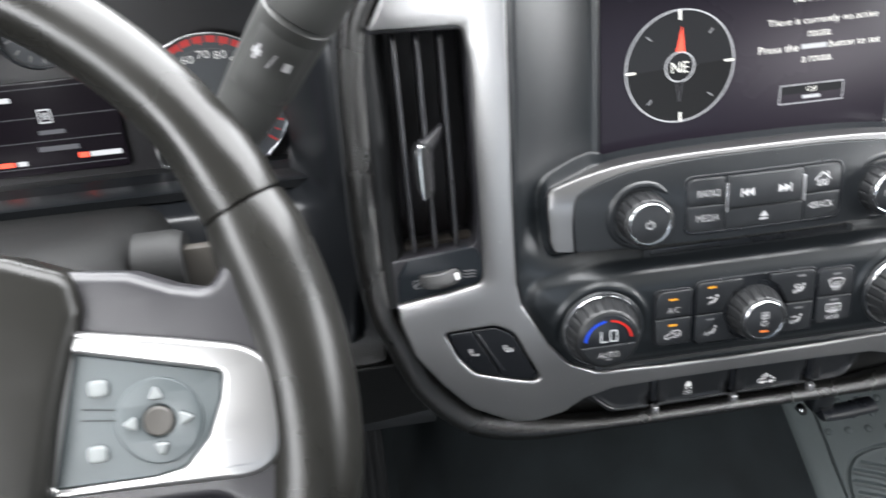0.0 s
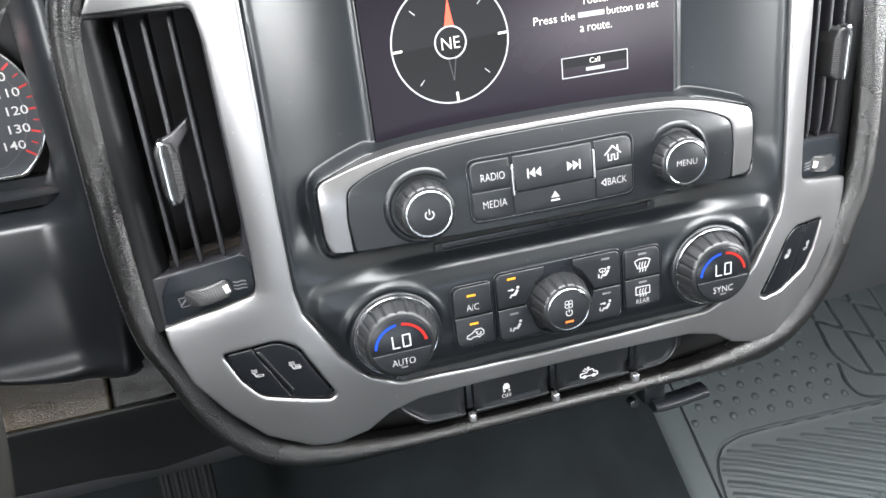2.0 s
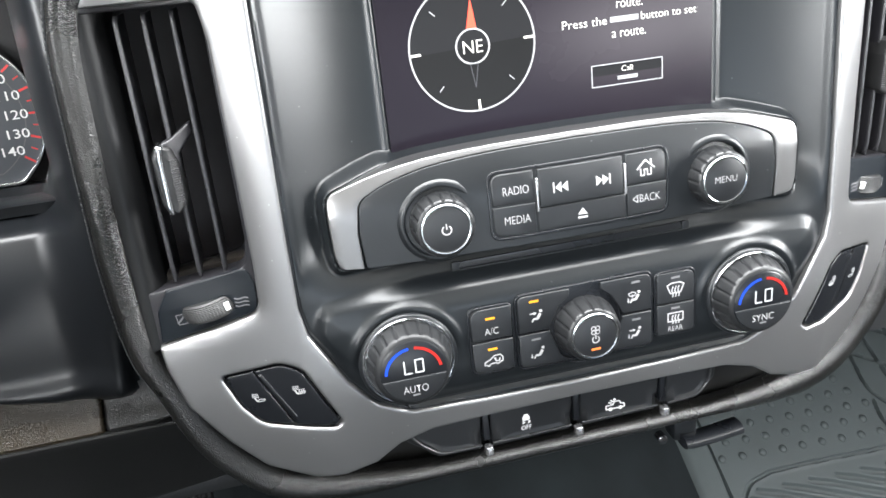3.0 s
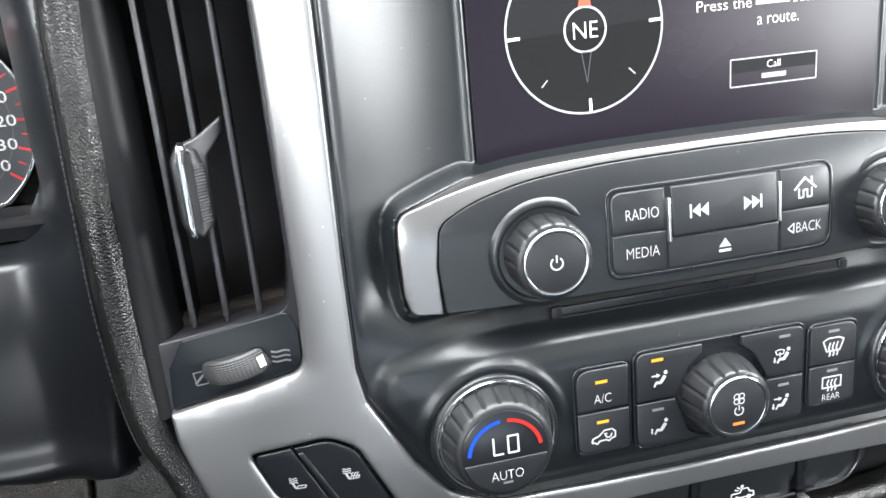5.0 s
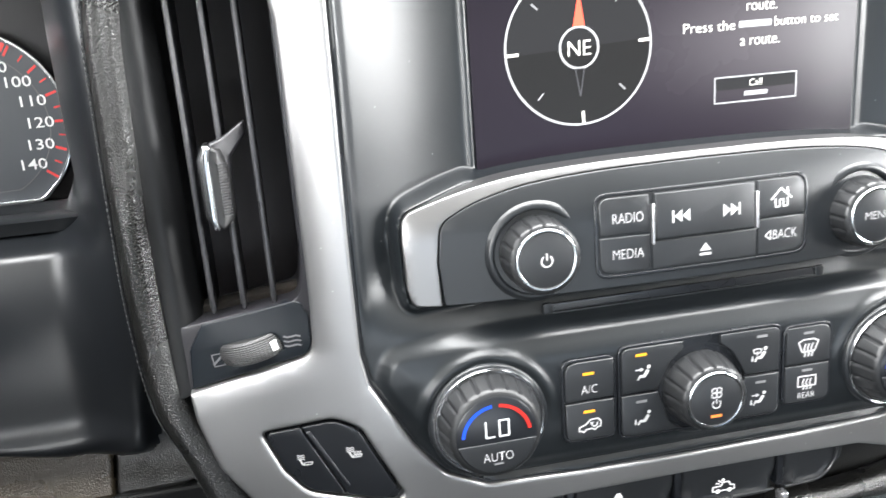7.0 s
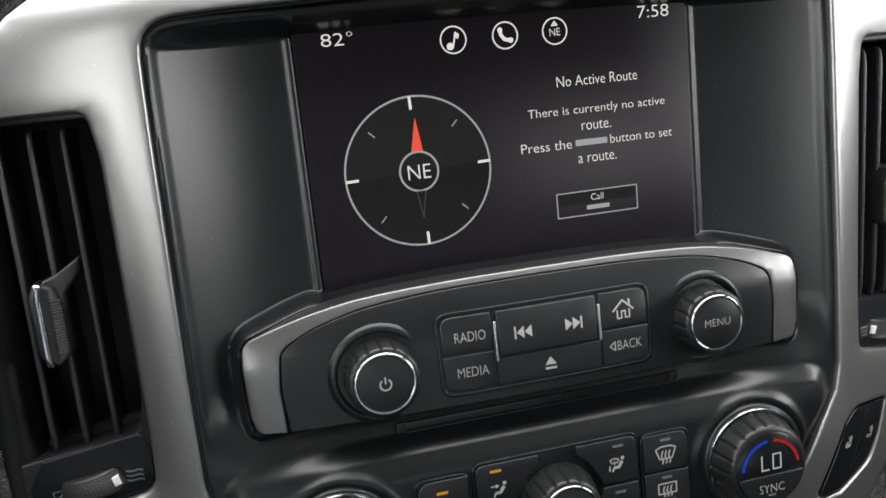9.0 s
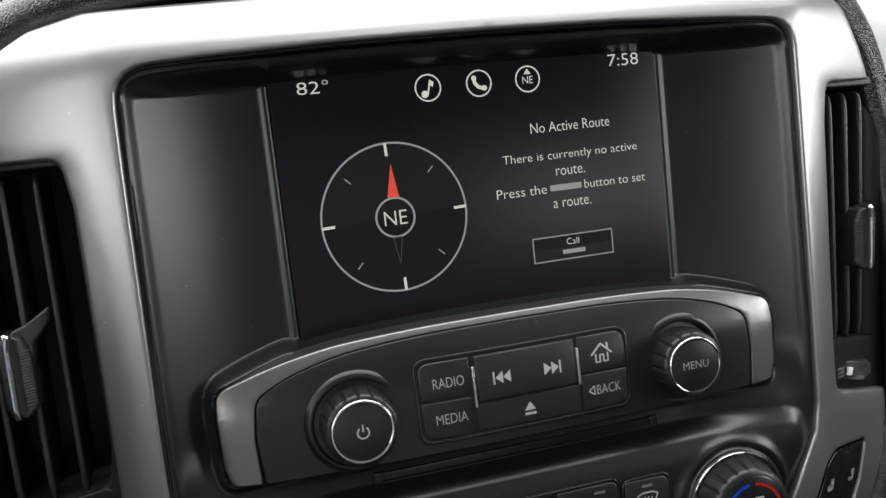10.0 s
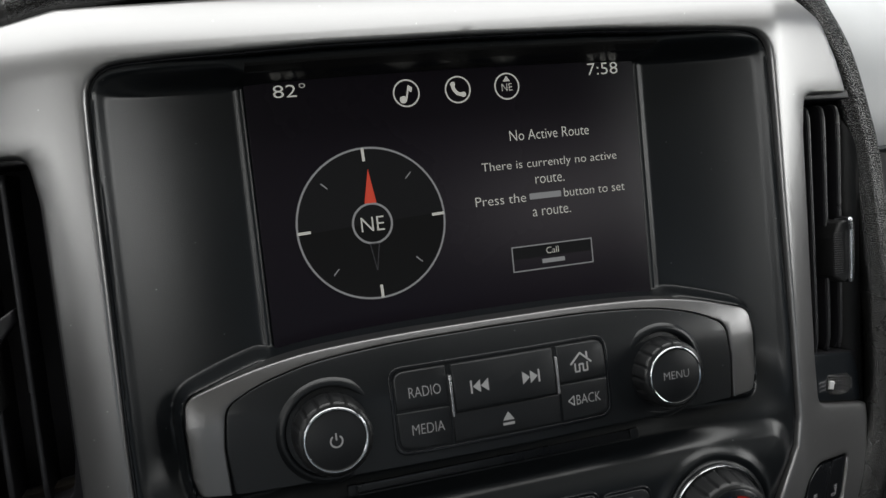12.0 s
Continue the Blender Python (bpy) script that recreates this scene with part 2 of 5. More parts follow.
def solid(loops, depth, thick=4.0, bevel=0.6, cuts=0, res=2):
    """A bmesh of a plate: loops (outline, holes) in mm; depth(x, z) is the front's y in mm; cut into strips so that it can bend."""
    cu = bpy.data.curves.new("outline", "CURVE")
    cu.dimensions, cu.fill_mode = "2D", "BOTH"
    cu.extrude, cu.bevel_depth, cu.bevel_resolution, cu.offset = max(thick / 2 - bevel, 0.05), bevel, res, -bevel
    for loop in loops:
        sp = cu.splines.new("POLY")
        sp.points.add(len(loop) - 1)
        for q, p in zip(sp.points, loop):
            q.co = (p[0], p[1], 0, 1)
        sp.use_cyclic_u = True
    ob = bpy.data.objects.new("outline", cu)
    mesh = bpy.data.meshes.new_from_object(ob)
    bpy.data.objects.remove(ob)
    bpy.data.curves.remove(cu)
    bm = bmesh.new()
    bm.from_mesh(mesh)
    bpy.data.meshes.remove(mesh)
    bmesh.ops.remove_doubles(bm, verts=bm.verts, dist=0.002)
    if cuts:
        xs, zs = [v.co.x for v in bm.verts], [v.co.y for v in bm.verts]
        for lo, hi, axis in ((min(xs), max(xs), 0), (min(zs), max(zs), 1)):
            k = math.ceil(lo / cuts) * cuts
            while k < hi:
                at, no = [0, 0, 0], [0, 0, 0]
                at[axis], no[axis] = k, 1
                bmesh.ops.bisect_plane(bm, geom=bm.verts[:] + bm.edges[:] + bm.faces[:], plane_co=at, plane_no=no, dist=0.01)
                k += cuts
    top = max(thick / 2 - bevel, 0.05) + bevel
    for v in bm.verts:
        x, z, h = v.co
        v.co = (x / 1000, (depth(x, z) + top - h) / 1000, z / 1000)
    return bm


def plate(name, loops, depth, mat, parent, thick=4.0, bevel=0.6, cuts=0, label="", res=2, smooth=35):
    return part(name, solid(loops, depth, thick, bevel, cuts, res), mat, parent, label, smooth)


def flat(name, shapes, depth, mat, parent, label=""):
    """Thin print: filled outlines laid just before a surface."""
    bm = bmesh.new()
    for pts in shapes:
        vs = [bm.verts.new((x / 1000, depth(x, z) / 1000, z / 1000)) for x, z in pts]
        try:
            f = bm.faces.new(vs)
        except ValueError:
            continue
        f.normal_update()
        if f.normal.y > 0:
            f.normal_flip()
    bmesh.ops.triangulate(bm, faces=[f for f in bm.faces if len(f.verts) > 4])
    mesh = bpy.data.meshes.new(name)
    bm.to_mesh(mesh)
    bm.free()
    return link(name, mesh, mat, parent, label, 0)


def stroke(points, w, closed=False):
    """Outlines (quads) of a line of the given width through the points."""
    out, n = [], len(points)
    for i in range(n if closed else n - 1):
        a, b = Vector(points[i]), Vector(points[(i + 1) % n])
        d = (b - a)
        if d.length < 1e-6:
            continue
        d.normalize()
        nrm, a, b = Vector((-d.y, d.x)) * w / 2, a - d * w * 0.18, b + d * w * 0.18
        out.append([tuple(a + nrm), tuple(a - nrm), tuple(b - nrm), tuple(b + nrm)])
    return out


def arc(cx, cz, r, a0, a1, w, n=24):
    o, i = circle(cx, cz, r + w / 2, n, a0, a1 if abs(a1 - a0) < 360 else a1 - 0.01), circle(cx, cz, r - w / 2, n, a0, a1 if abs(a1 - a0) < 360 else a1 - 0.01)
    return [[o[k], o[k + 1], i[k + 1], i[k]] for k in range(n - 1)]


def words(name, text, cx, cz, high, wide, depth, mat, parent, label="", slant=0.0, bold=-0.011):
    """Lettering of the built-in font, fitted to a height of capitals and a width in mm, centred."""
    cu = bpy.data.curves.new("text", "FONT")
    cu.body, cu.size, cu.align_x = text, 1.0, "CENTER"
    cu.resolution_u, cu.offset = 3, bold
    ob = bpy.data.objects.new("text", cu)
    mesh = bpy.data.meshes.new_from_object(ob)
    bpy.data.objects.remove(ob)
    bpy.data.curves.remove(cu)
    xs, zs = [v.co.x for v in mesh.vertices], [v.co.y for v in mesh.vertices]
    mx, sx, lo, sz = (min(xs) + max(xs)) / 2, wide / (max(xs) - min(xs)), min(zs), high / (max(zs) - min(zs))
    for v in mesh.vertices:
        x, z = cx + (v.co.x - mx) * sx, cz + (v.co.y - lo) * sz - high / 2
        x += slant * (z - cz)
        v.co = (x / 1000, depth(x, z) / 1000, z / 1000)
    mesh.update()
    bm = bmesh.new()
    bm.from_mesh(mesh)
    bmesh.ops.remove_doubles(bm, verts=bm.verts, dist=1e-7)
    for f in bm.faces:
        if f.normal.y > 0:
            f.normal_flip()
    bm.to_mesh(mesh)
    bm.free()
    mesh.name = name
    return link(name, mesh, mat, parent, label, 0)


def lathe(cx, cz, profile, n=48, flutes=0, bite=0.0, fluted=(), capped=True):
    """A turned body about an axis towards the viewer: profile of (radius, y) in mm; flutes cut scallops into the fluted rings."""
    bm = bmesh.new()
    rings = []
    for k, (r, y) in enumerate(profile):
        ring = []
        for i in range(n):
            a = 2 * math.pi * i / n
            q = r
            if flutes and k in fluted:
                q -= bite * max(0.0, math.cos(flutes * a)) ** 5
            ring.append(bm.verts.new(((cx + q * math.cos(a)) / 1000, y / 1000, (cz + q * math.sin(a)) / 1000)))
        rings.append(ring)
    for a, b in zip(rings, rings[1:]):
        for i in range(n):
            bm.faces.new((a[i], a[(i + 1) % n], b[(i + 1) % n], b[i]))
    if capped:
        bm.faces.new(rings[0])
        bm.faces.new(rings[-1])
    return bm


def sweep(path, section, closed=False):
    """A tube: path of (point, across, towards) vectors; section of (a, b) offsets, or a function of the path's share."""
    bm, rings = bmesh.new(), []
    for k, (p, u, v) in enumerate(path):
        sec = section(k / (len(path) - 1)) if callable(section) else section
        rings.append([bm.verts.new(p + u * a + v * b) for a, b in sec])
    for a, b in zip(rings, rings[1:] + ([rings[0]] if closed else [])):
        for i in range(len(a)):
            bm.faces.new((a[i], a[(i + 1) % len(a)], b[(i + 1) % len(a)], b[i]))
    if not closed:
        bm.faces.new(rings[0])
        bm.faces.new(rings[-1])
    return bm


def spline(points, per=8):
    """A smooth line through the points (Catmull-Rom)."""
    ps = [Vector(p) for p in points]
    ps = [ps[0] * 2 - ps[1]] + ps + [ps[-1] * 2 - ps[-2]]
    out = []
    for a, b, c, d in zip(ps, ps[1:], ps[2:], ps[3:]):
        for k in range(per):
            t = k / per
            out.append(0.5 * ((2 * b) + (c - a) * t + (2 * a - 5 * b + 4 * c - d) * t * t + (3 * b - a - 3 * c + d) * t ** 3))
    return out + [ps[-2]]


def block(x0, y0, z0, x1, y1, z1, bevel=0.0, seg=2):
    bm = bmesh.new()
    bmesh.ops.create_cube(bm, size=1)
    for v in bm.verts:
        v.co = ((x0 + x1) / 2 + v.co.x * (x1 - x0), (y0 + y1) / 2 + v.co.y * (y1 - y0), (z0 + z1) / 2 + v.co.z * (z1 - z0))
    if bevel:
        bmesh.ops.bevel(bm, geom=bm.edges[:], offset=bevel, segments=seg, affect="EDGES", profile=0.6)
    return bm


def distance(px, pz, loop):
    """Distance in mm of grid points from an outline: positive inside."""
    best, inside = np.full(px.shape, 1e9), np.zeros(px.shape, bool)
    for (ax, az), (bx, bz) in zip(loop, loop[1:] + loop[:1]):
        dx, dz = bx - ax, bz - az
        if dx * dx + dz * dz < 1e-9:
            continue
        t = np.clip(((px - ax) * dx + (pz - az) * dz) / (dx * dx + dz * dz), 0, 1)
        best = np.minimum(best, np.hypot(px - ax - t * dx, pz - az - t * dz))
        if abs(dz) > 1e-9:
            inside ^= ((az > pz) != (bz > pz)) & (px < dx * (pz - az) / dz + ax)
    return np.where(inside, best, -best)


def ease(v, lo, hi):
    t = np.clip((v - lo) / (hi - lo), 0, 1)
    return t * t * (3 - 2 * t)


# ---------------------------------------------------------------- centre stack: silver frame and black fascia
HOLE = both([(0, 924), (60, 923.5), (117, 921.5), (147.5, 919.5, 15), (148.5, 880), (149, 840), (150, 780), (150, 735), (147.5, 721, 2),
             (131, 690), (118, 674, 10), (100, 664.5, 14), (53, 662.5), (0, 662)])
HOLE_R = rnd(HOLE)
SILVER_HALF = [(0, 946.5), (60, 946), (115, 944), (156, 941, 8), (173, 935, 8), (187, 924.5, 10), (198.5, 906), (206.5, 889.2, 1), (171, 888.5, 6), (168.5, 870),
               (168, 800), (168, 760), (169, 736, 9), (222, 721.5, 1), (221, 709), (214.5, 686, 10), (198, 662, 8), (181, 643, 8), (156, 631, 10), (140, 629.5, 8),
               (122, 634, 10), (108, 644, 8), (89, 649.5, 8), (50, 650.5), (0, 651)]
# the driver-side upper wing reaches a little further out
SILVER_DRIVER = [(-x, *r) for x, *r in [(115, 944), (156, 942.5, 8), (176, 937, 8), (194, 925.5, 12), (210.5, 908), (221, 889.2, 1)] + SILVER_HALF[8:-1]]
SILVER_EDGE = SILVER_HALF + SILVER_DRIVER[::-1] + [(-60, 946)]
SEAT_HOLE = [(195.2, 702.4, 3), (164, 707.6, 13), (153.4, 702.4, 10), (136.8, 667, 3), (141.5, 664, 2.5), (178.3, 672, 12), (187.5, 683.7, 9)]
POD_TOP = [tuple(p)[:2] for p in spline([(0, 805, 0), (40, 804.6, 0), (75, 802.8, 0), (95, 799.9, 0), (108, 796.9, 0), (118, 794, 0)], 4)]
POD_INNER = [tuple(p)[:2] for p in spline([(0, 801.9, 0), (43, 801.2, 0), (75, 798.6, 0), (94, 794.4, 0), (103, 791.2, 0)], 4)]
POD = rnd(both(POD_TOP + [(127.6, 791, 8), (128.6, 782), (128, 760), (126.5, 752.2, 4), (100, 751.4), (0, 751.4)]))
HVAC = rnd(both([(0, 737), (112, 737), (141, 735.5, 24), (145.5, 717, 16), (131, 696), (117, 678, 8), (100, 671, 8), (0, 670)]))


def wing(x, z):
    """How far the passenger-side wing of the stack runs back, in mm: less towards the top."""
    return (0.26 - 0.145 * float(ease(z, 730, 890))) * max(0.0, x - 152)


def silver_depth(x, z):
    d = abs(x) - 150
    y = 445.0 + 0.12 * (d + math.sqrt(d * d + 70)) + 0.0016 * max(0.0, 700 - z) ** 2
    return y + wing(x, z) + 0.0150 * max(0.0, z - 917) ** 2


def crown(z):
    """How far the radio's face curves back towards its top, in mm."""
    return 0.0100 * np.clip(z - 777, 0, 40) ** 2


def pod_depth(x, z):
    return 440.4 + 0.47 * x * x / 1000 + crown(z)


def fascia():
    """The moulded black fascia: a display pocket with sloped cheeks, the hollow round the radio and the raised climate panel."""
    ob = thing("center_fascia", "moulded satin black plastic centre stack fascia with sloped cheeks", "dashboard")
    xs = np.linspace(-153, 153, 340)
    zs = np.concatenate([np.arange(657, 727, 1.2), np.arange(727, 746, 0.6), np.arange(746, 786, 1.2), np.arange(786, 816, 0.4), np.arange(816, 903, 1.6), np.arange(903, 928.1, 0.5)])
    px, pz = np.meshgrid(xs, zs)
    ax = np.abs(px)
    hole, pod = distance(px, pz, HOLE_R), -distance(px, pz, POD)
    hollow = (1 - ease(ax, 80, 133)) * ease(pz, 715, 731)
    rim = 448.2 + crown(pz) * (1 - ease(pod, 5, 14))
    y = rim + np.maximum(8.4 * hollow, 2.2 * (1 - ease(pod, 0.0, 1.1)))
    u = np.clip((149.5 - ax) / 58.5, 0, 1)
    cheek = 447.2 + 25.8 * (0.7 * (1 - (1 - u) ** 2.1) + 0.3 * u)
    cheek = np.where(ax < 90.3, 473.2, cheek) - 1.4 * np.exp(-((ax - 92.0) / 1.9) ** 2)
    side = ease(ax, 87, 99)
    outside = np.clip((pod + 2.0 - 2.6 * side) / (4.0 + 0.6 * side), 0, 1)
    outside = outside * outside * (3 - 2 * outside)
    top = distance(px, pz, rnd(both([(0, 917), (60, 916.5), (117, 914.5), (160, 912.5, 14), (162, 860), (162, 690), (0, 690)]), steps=8))
    y = y + (cheek - y) * outside * ease(top + 4.5 * side, 0, 4.0 + 6.0 * side) * ease(pz, 736, 772) * ease(hole, 0.5, 6.0)
    y = y - 0.8 * np.exp(-((pod - 2.6) / 1.5) ** 2) * ease(ax, 84, 112) * ease(pz, 742, 772)
    raised = distance(px, pz, HVAC)
    y = y + (443.6 - y) * (0.62 * ease(raised, -2.0, 6.5) + 0.38 * ease(raised, 0.0, 17))
    y += 1.6 * np.exp(-((pz - 667.5) / 1.2) ** 2) * (ax < 112)
    for kx in (-98.5, 98.3):
        y -= 1.7 * np.exp(-((np.hypot(px - kx, pz - 698.4) - 29.0) / 2.3) ** 2) * ease(pz, 690, 712)
    y = y + 7.0 * ease(-hole, -1.6, 1.6)
    vs = [(a / 1000, b / 1000, c / 1000) for a, b, c in zip(px.ravel(), y.ravel(), pz.ravel())]
    n = len(xs)
    fs = [(j * n + i, j * n + i + 1, (j + 1) * n + i + 1, (j + 1) * n + i) for j in range(len(zs) - 1) for i in range(n - 1)]
    mesh = bpy.data.meshes.new("fascia_skin")
    mesh.from_pydata(vs, [], fs)
    link("fascia_skin", mesh, SOFT_BLACK, ob, smooth=60)
    # Added matte strip that keeps the lip above the screen from mirroring its icons.
    mask_top = lambda x: 917.4 - 0.9 * (x / 80) ** 2
    strip = [(Vector((x / 1000, 0, mask_top(x) / 1000)), Vector((0, 1, 0)), Vector((0, 0, 1))) for x in np.linspace(-90, 90, 15)]
    part("screen_seal", sweep(strip, [(0.4480, 0.0014), (0.4490, 0.0004), (0.4712, -0.0036), (0.4718, -0.0024)]), MATTE_BLACK, ob, "added matte black strip hiding the screen's reflection in the lip", 30)
    slot = lambda x, z: 455.4
    part("disc_slot", solid([box2(-66, 738.6, 66, 742.6, 1)], slot, 1.0, 0.2), DARK_GLOSS, ob, "narrow dark disc slot")
    for sx in (-1, 1):
        plate("slot_end", [box2(sx * 66 - 2.2, 738.0, sx * 66 + 2.2, 743.2, 1.2)], lambda x, z: 454.8, SATIN_BLACK, ob, 1.5, 0.4)
    part("slot_lip", solid([box2(-64, 737.9, 64, 738.9, 0.4)], lambda x, z: 454.6, 1.5, 0.3), SATIN_BLACK, ob)
    return ob


def silver_frame():
    ob = thing("silver_bezel", "satin silver painted bezel framing the centre stack", "trim")
    bm = solid([rnd(SILVER_EDGE), HOLE_R, rnd(SEAT_HOLE), flip(rnd(SEAT_HOLE), -1)], silver_depth, 9.0, 1.7, 4, res=3)
    vent = rnd([(168.5, 888.5, 6), (260, 888.5), (260, 714), (222, 721.5), (169, 736, 9)])
    vs = list(bm.verts)
    near = -distance(np.abs(np.array([v.co.x for v in vs])) * 1000, np.array([v.co.z for v in vs]) * 1000, vent)
    for v, d in zip(vs, near):
        v.co.y += 0.0010 * max(0.0, 1 - max(d, 0.0) / 10.5) ** 2
    part("bezel_frame", bm, SILVER, ob, "", 40)
    plate("gasket", [HOLE_R, [(x * 0.9915, 793 + (z - 793) * 0.9915) for x, z in HOLE_R]], lambda x, z: 449.0, DARK_GLOSS, ob, 4, 0.4, 0, "thin black gasket inside the bezel")
    return ob


# ---------------------------------------------------------------- radio


def ribbed_knob(name, cx, cz, base, front, r_base, r_front, ob, collar, face_mat, label, ring=1.3, flutes=16):
    """A turned knob: collar, fluted grip, chrome ring and cap."""
    grip = part(name, lathe(cx, cz, [(r_base * 0.9, base + 3), (r_base, base + 1.5), (r_base, base - 2.5), (r_base - 0.3, base - 4.0),
                                     (r_front + 2.1, front + 2.6), (r_front + 1.6, front + 1.4), (r_front + 0.3, front + 0.7), (r_front - 1, front + 0.8)],
                            flutes * 12, flutes, 0.8, (2, 3, 4)), KNOB_GREY, ob, label, 50)
    part("collar", lathe(cx, cz, [(collar + 2.4, base + 1.2), (collar + 1.5, base + 0.3), (collar + 0.6, base - 0.25), (collar - 0.4, base - 0.35), (collar - 1.2, base), (collar - 1.7, base + 1.8)], 64, capped=False),
         SATIN_BLACK, grip, "", 60)
    r = r_front
    part("chrome_ring", lathe(cx, cz, [(r, front + 1.5), (r + 0.15, front + 0.5), (r - 0.2, front - 0.1), (r - ring * 0.5, front - 0.35), (r - ring, front - 0.05), (r - ring, front + 1)], 64),
         CHROME, grip, "bright chrome ring", 60)
    part("cap", lathe(cx, cz, [(r - ring, front + 1), (r - ring - 0.05, front + 0.15), (r - ring - 0.5, front - 0.05), (0.2, front - 0.1)], 48), face_mat, grip)
    return grip


def power_icon(cx, cz, s):
    return arc(cx, cz, s, 125, 415, s * 0.28) + stroke([(cx, cz + s * 0.2), (cx, cz + s * 1.35)], s * 0.28)


def radio():
    ob = thing("radio_unit", "black radio control panel with two knobs and silver upper trim", "radio")
    face = rnd(both(POD_INNER + [(112.6, 786.2, 9), (114.4, 770), (113, 751.2, 2)]))
    plate("face_panel", [face], pod_depth, SATIN_BLACK, ob, 12, 0.5, 8)
    outer_half = POD_TOP + [(127.6, 791, 8), (128.6, 780), (128, 760), (126, 752.4, 4), (114.2, 751.5, 0.5)]
    inner_half = [(114.9, 770), (113.1, 786.5, 9)] + [(x, z + 0.3) for x, z in reversed(POD_INNER)]
    right = outer_half + inner_half
    ring = right[:-1] + [(0, 802.2)] + [(-p[0], *p[1:]) for p in reversed(right[1:-1])]
    trim_depth = lambda x, z: pod_depth(min(abs(x), 116), z) - 0.5 + 0.03 * max(0.0, abs(x) - 114) + 0.007 * max(0.0, abs(x) - 114) ** 2
    plate("silver_trim", [rnd(ring)], trim_depth, SILVER_TRIM, ob, 13, 0.6, 4, "satin silver trim along the top and ends")
    for cx, name in ((-73.8, "power_knob"), (75.8, "menu_knob")):
        base = pod_depth(cx, 770) - 0.2
        k = ribbed_knob(name, cx, 770.8, base, 429.4 if cx < 0 else 431.4, 15.6, 12.9, ob, 19.2, BUTTON_BLACK, "black fluted rotary knob with a chrome ring")
        on = lambda x, z, y=429.1 if cx < 0 else 431.1: y
        if cx < 0:
            flat("power_icon", power_icon(cx, 770.6, 2.3), on, PRINT, k)
        else:
            words("lettering", "MENU", cx, 771.4, 3.4, 12.4, on, PRINT, k)
    # key cluster
    rim = lambda x, z: pod_depth(x, z) - 0.5
    plate("key_surround", [box2(-49, 755.5, 49, 792, 6), box2(-47.6, 756.9, 47.6, 790.6, 5)], rim, DARK_GLOSS, ob, 3, 0.35, 12)
    key = lambda x, z: pod_depth(x, z) - 0.75
    big = lambda x, z: pod_depth(x, z) - 1.6
    top = lambda x, z: key(x, z) - 0.12
    on_big = lambda x, z: big(x, z) - 0.12

    def button(pts, depth=key):
        return plate("button", [rnd(pts)], depth, BUTTON_BLACK, ob, 4, 0.6, 12)

    b = button([(-47, 774.1), (-24.8, 774.1), (-24.8, 790), (-47, 790, 5)])
    words("lettering", "RADIO", -34.6, 781.2, 4.2, 13.4, top, PRINT, b)
    b = button([(-47, 757.5, 5), (-24.8, 757.5), (-24.8, 773.3), (-47, 773.3)])
    words("lettering", "MEDIA", -34.6, 765.8, 4.2, 13.6, top, PRINT, b)
    b = button([(-22.6, 770.6), (22.6, 770.6), (22.6, 790), (-22.6, 790)], big)
    for s, c in ((-1, -11), (1, 11)):
        tri = [[(c + s * o, 782.4), (c + s * o, 777.0), (c + s * (o + 3.4), 779.7)] for o in (-3.4, 0.1)]
        flat("skip_icon", tri + [box2(c + s * 4.1 - 0.4, 777.0, c + s * 4.1 + 0.4, 782.4)], on_big, PRINT, b)
    b = button([(-24, 757.5), (24, 757.5), (24, 769.9), (-24, 769.9)])
    flat("eject_icon", [[(-2.6, 763), (2.6, 763), (0, 766.6)], box2(-2.6, 760.9, 2.6, 762)], top, PRINT, b)
    b = button([(24.8, 774.1), (47, 774.1), (47, 790, 5), (24.8, 790)])
    house = stroke([(32.6, 781.6), (32.6, 778), (34.6, 778), (34.6, 781), (36.4, 781), (36.4, 778), (38.4, 778), (38.4, 781.6)], 0.7) + stroke([(30.6, 781.4), (35.5, 785.8), (40.4, 781.4)], 0.8) + stroke([(38.6, 783.6), (38.6, 785.8)], 0.9)
    flat("home_icon", house, top, PRINT, b)
    b = button([(24.8, 757.5), (47, 757.5, 5), (47, 773.3), (24.8, 773.3)])
    words("lettering", "BACK", 37.6, 765.8, 4.2, 11.6, top, PRINT, b)
    flat("back_icon", stroke([(30.6, 763.8), (30.6, 767.8), (28, 765.8)], 0.5, True), top, PRINT, b)
    for sx, lo in ((-23.7, 768.5), (23.7, 770.0)):
        plate("key_sliver", [box2(sx - 0.6, lo, sx + 0.6, 786, 0.5)], lambda x, z: big(x, z) - 0.5, CLIP_METAL, ob, 2, 0.4)
    return ob


# ---------------------------------------------------------------- climate panel


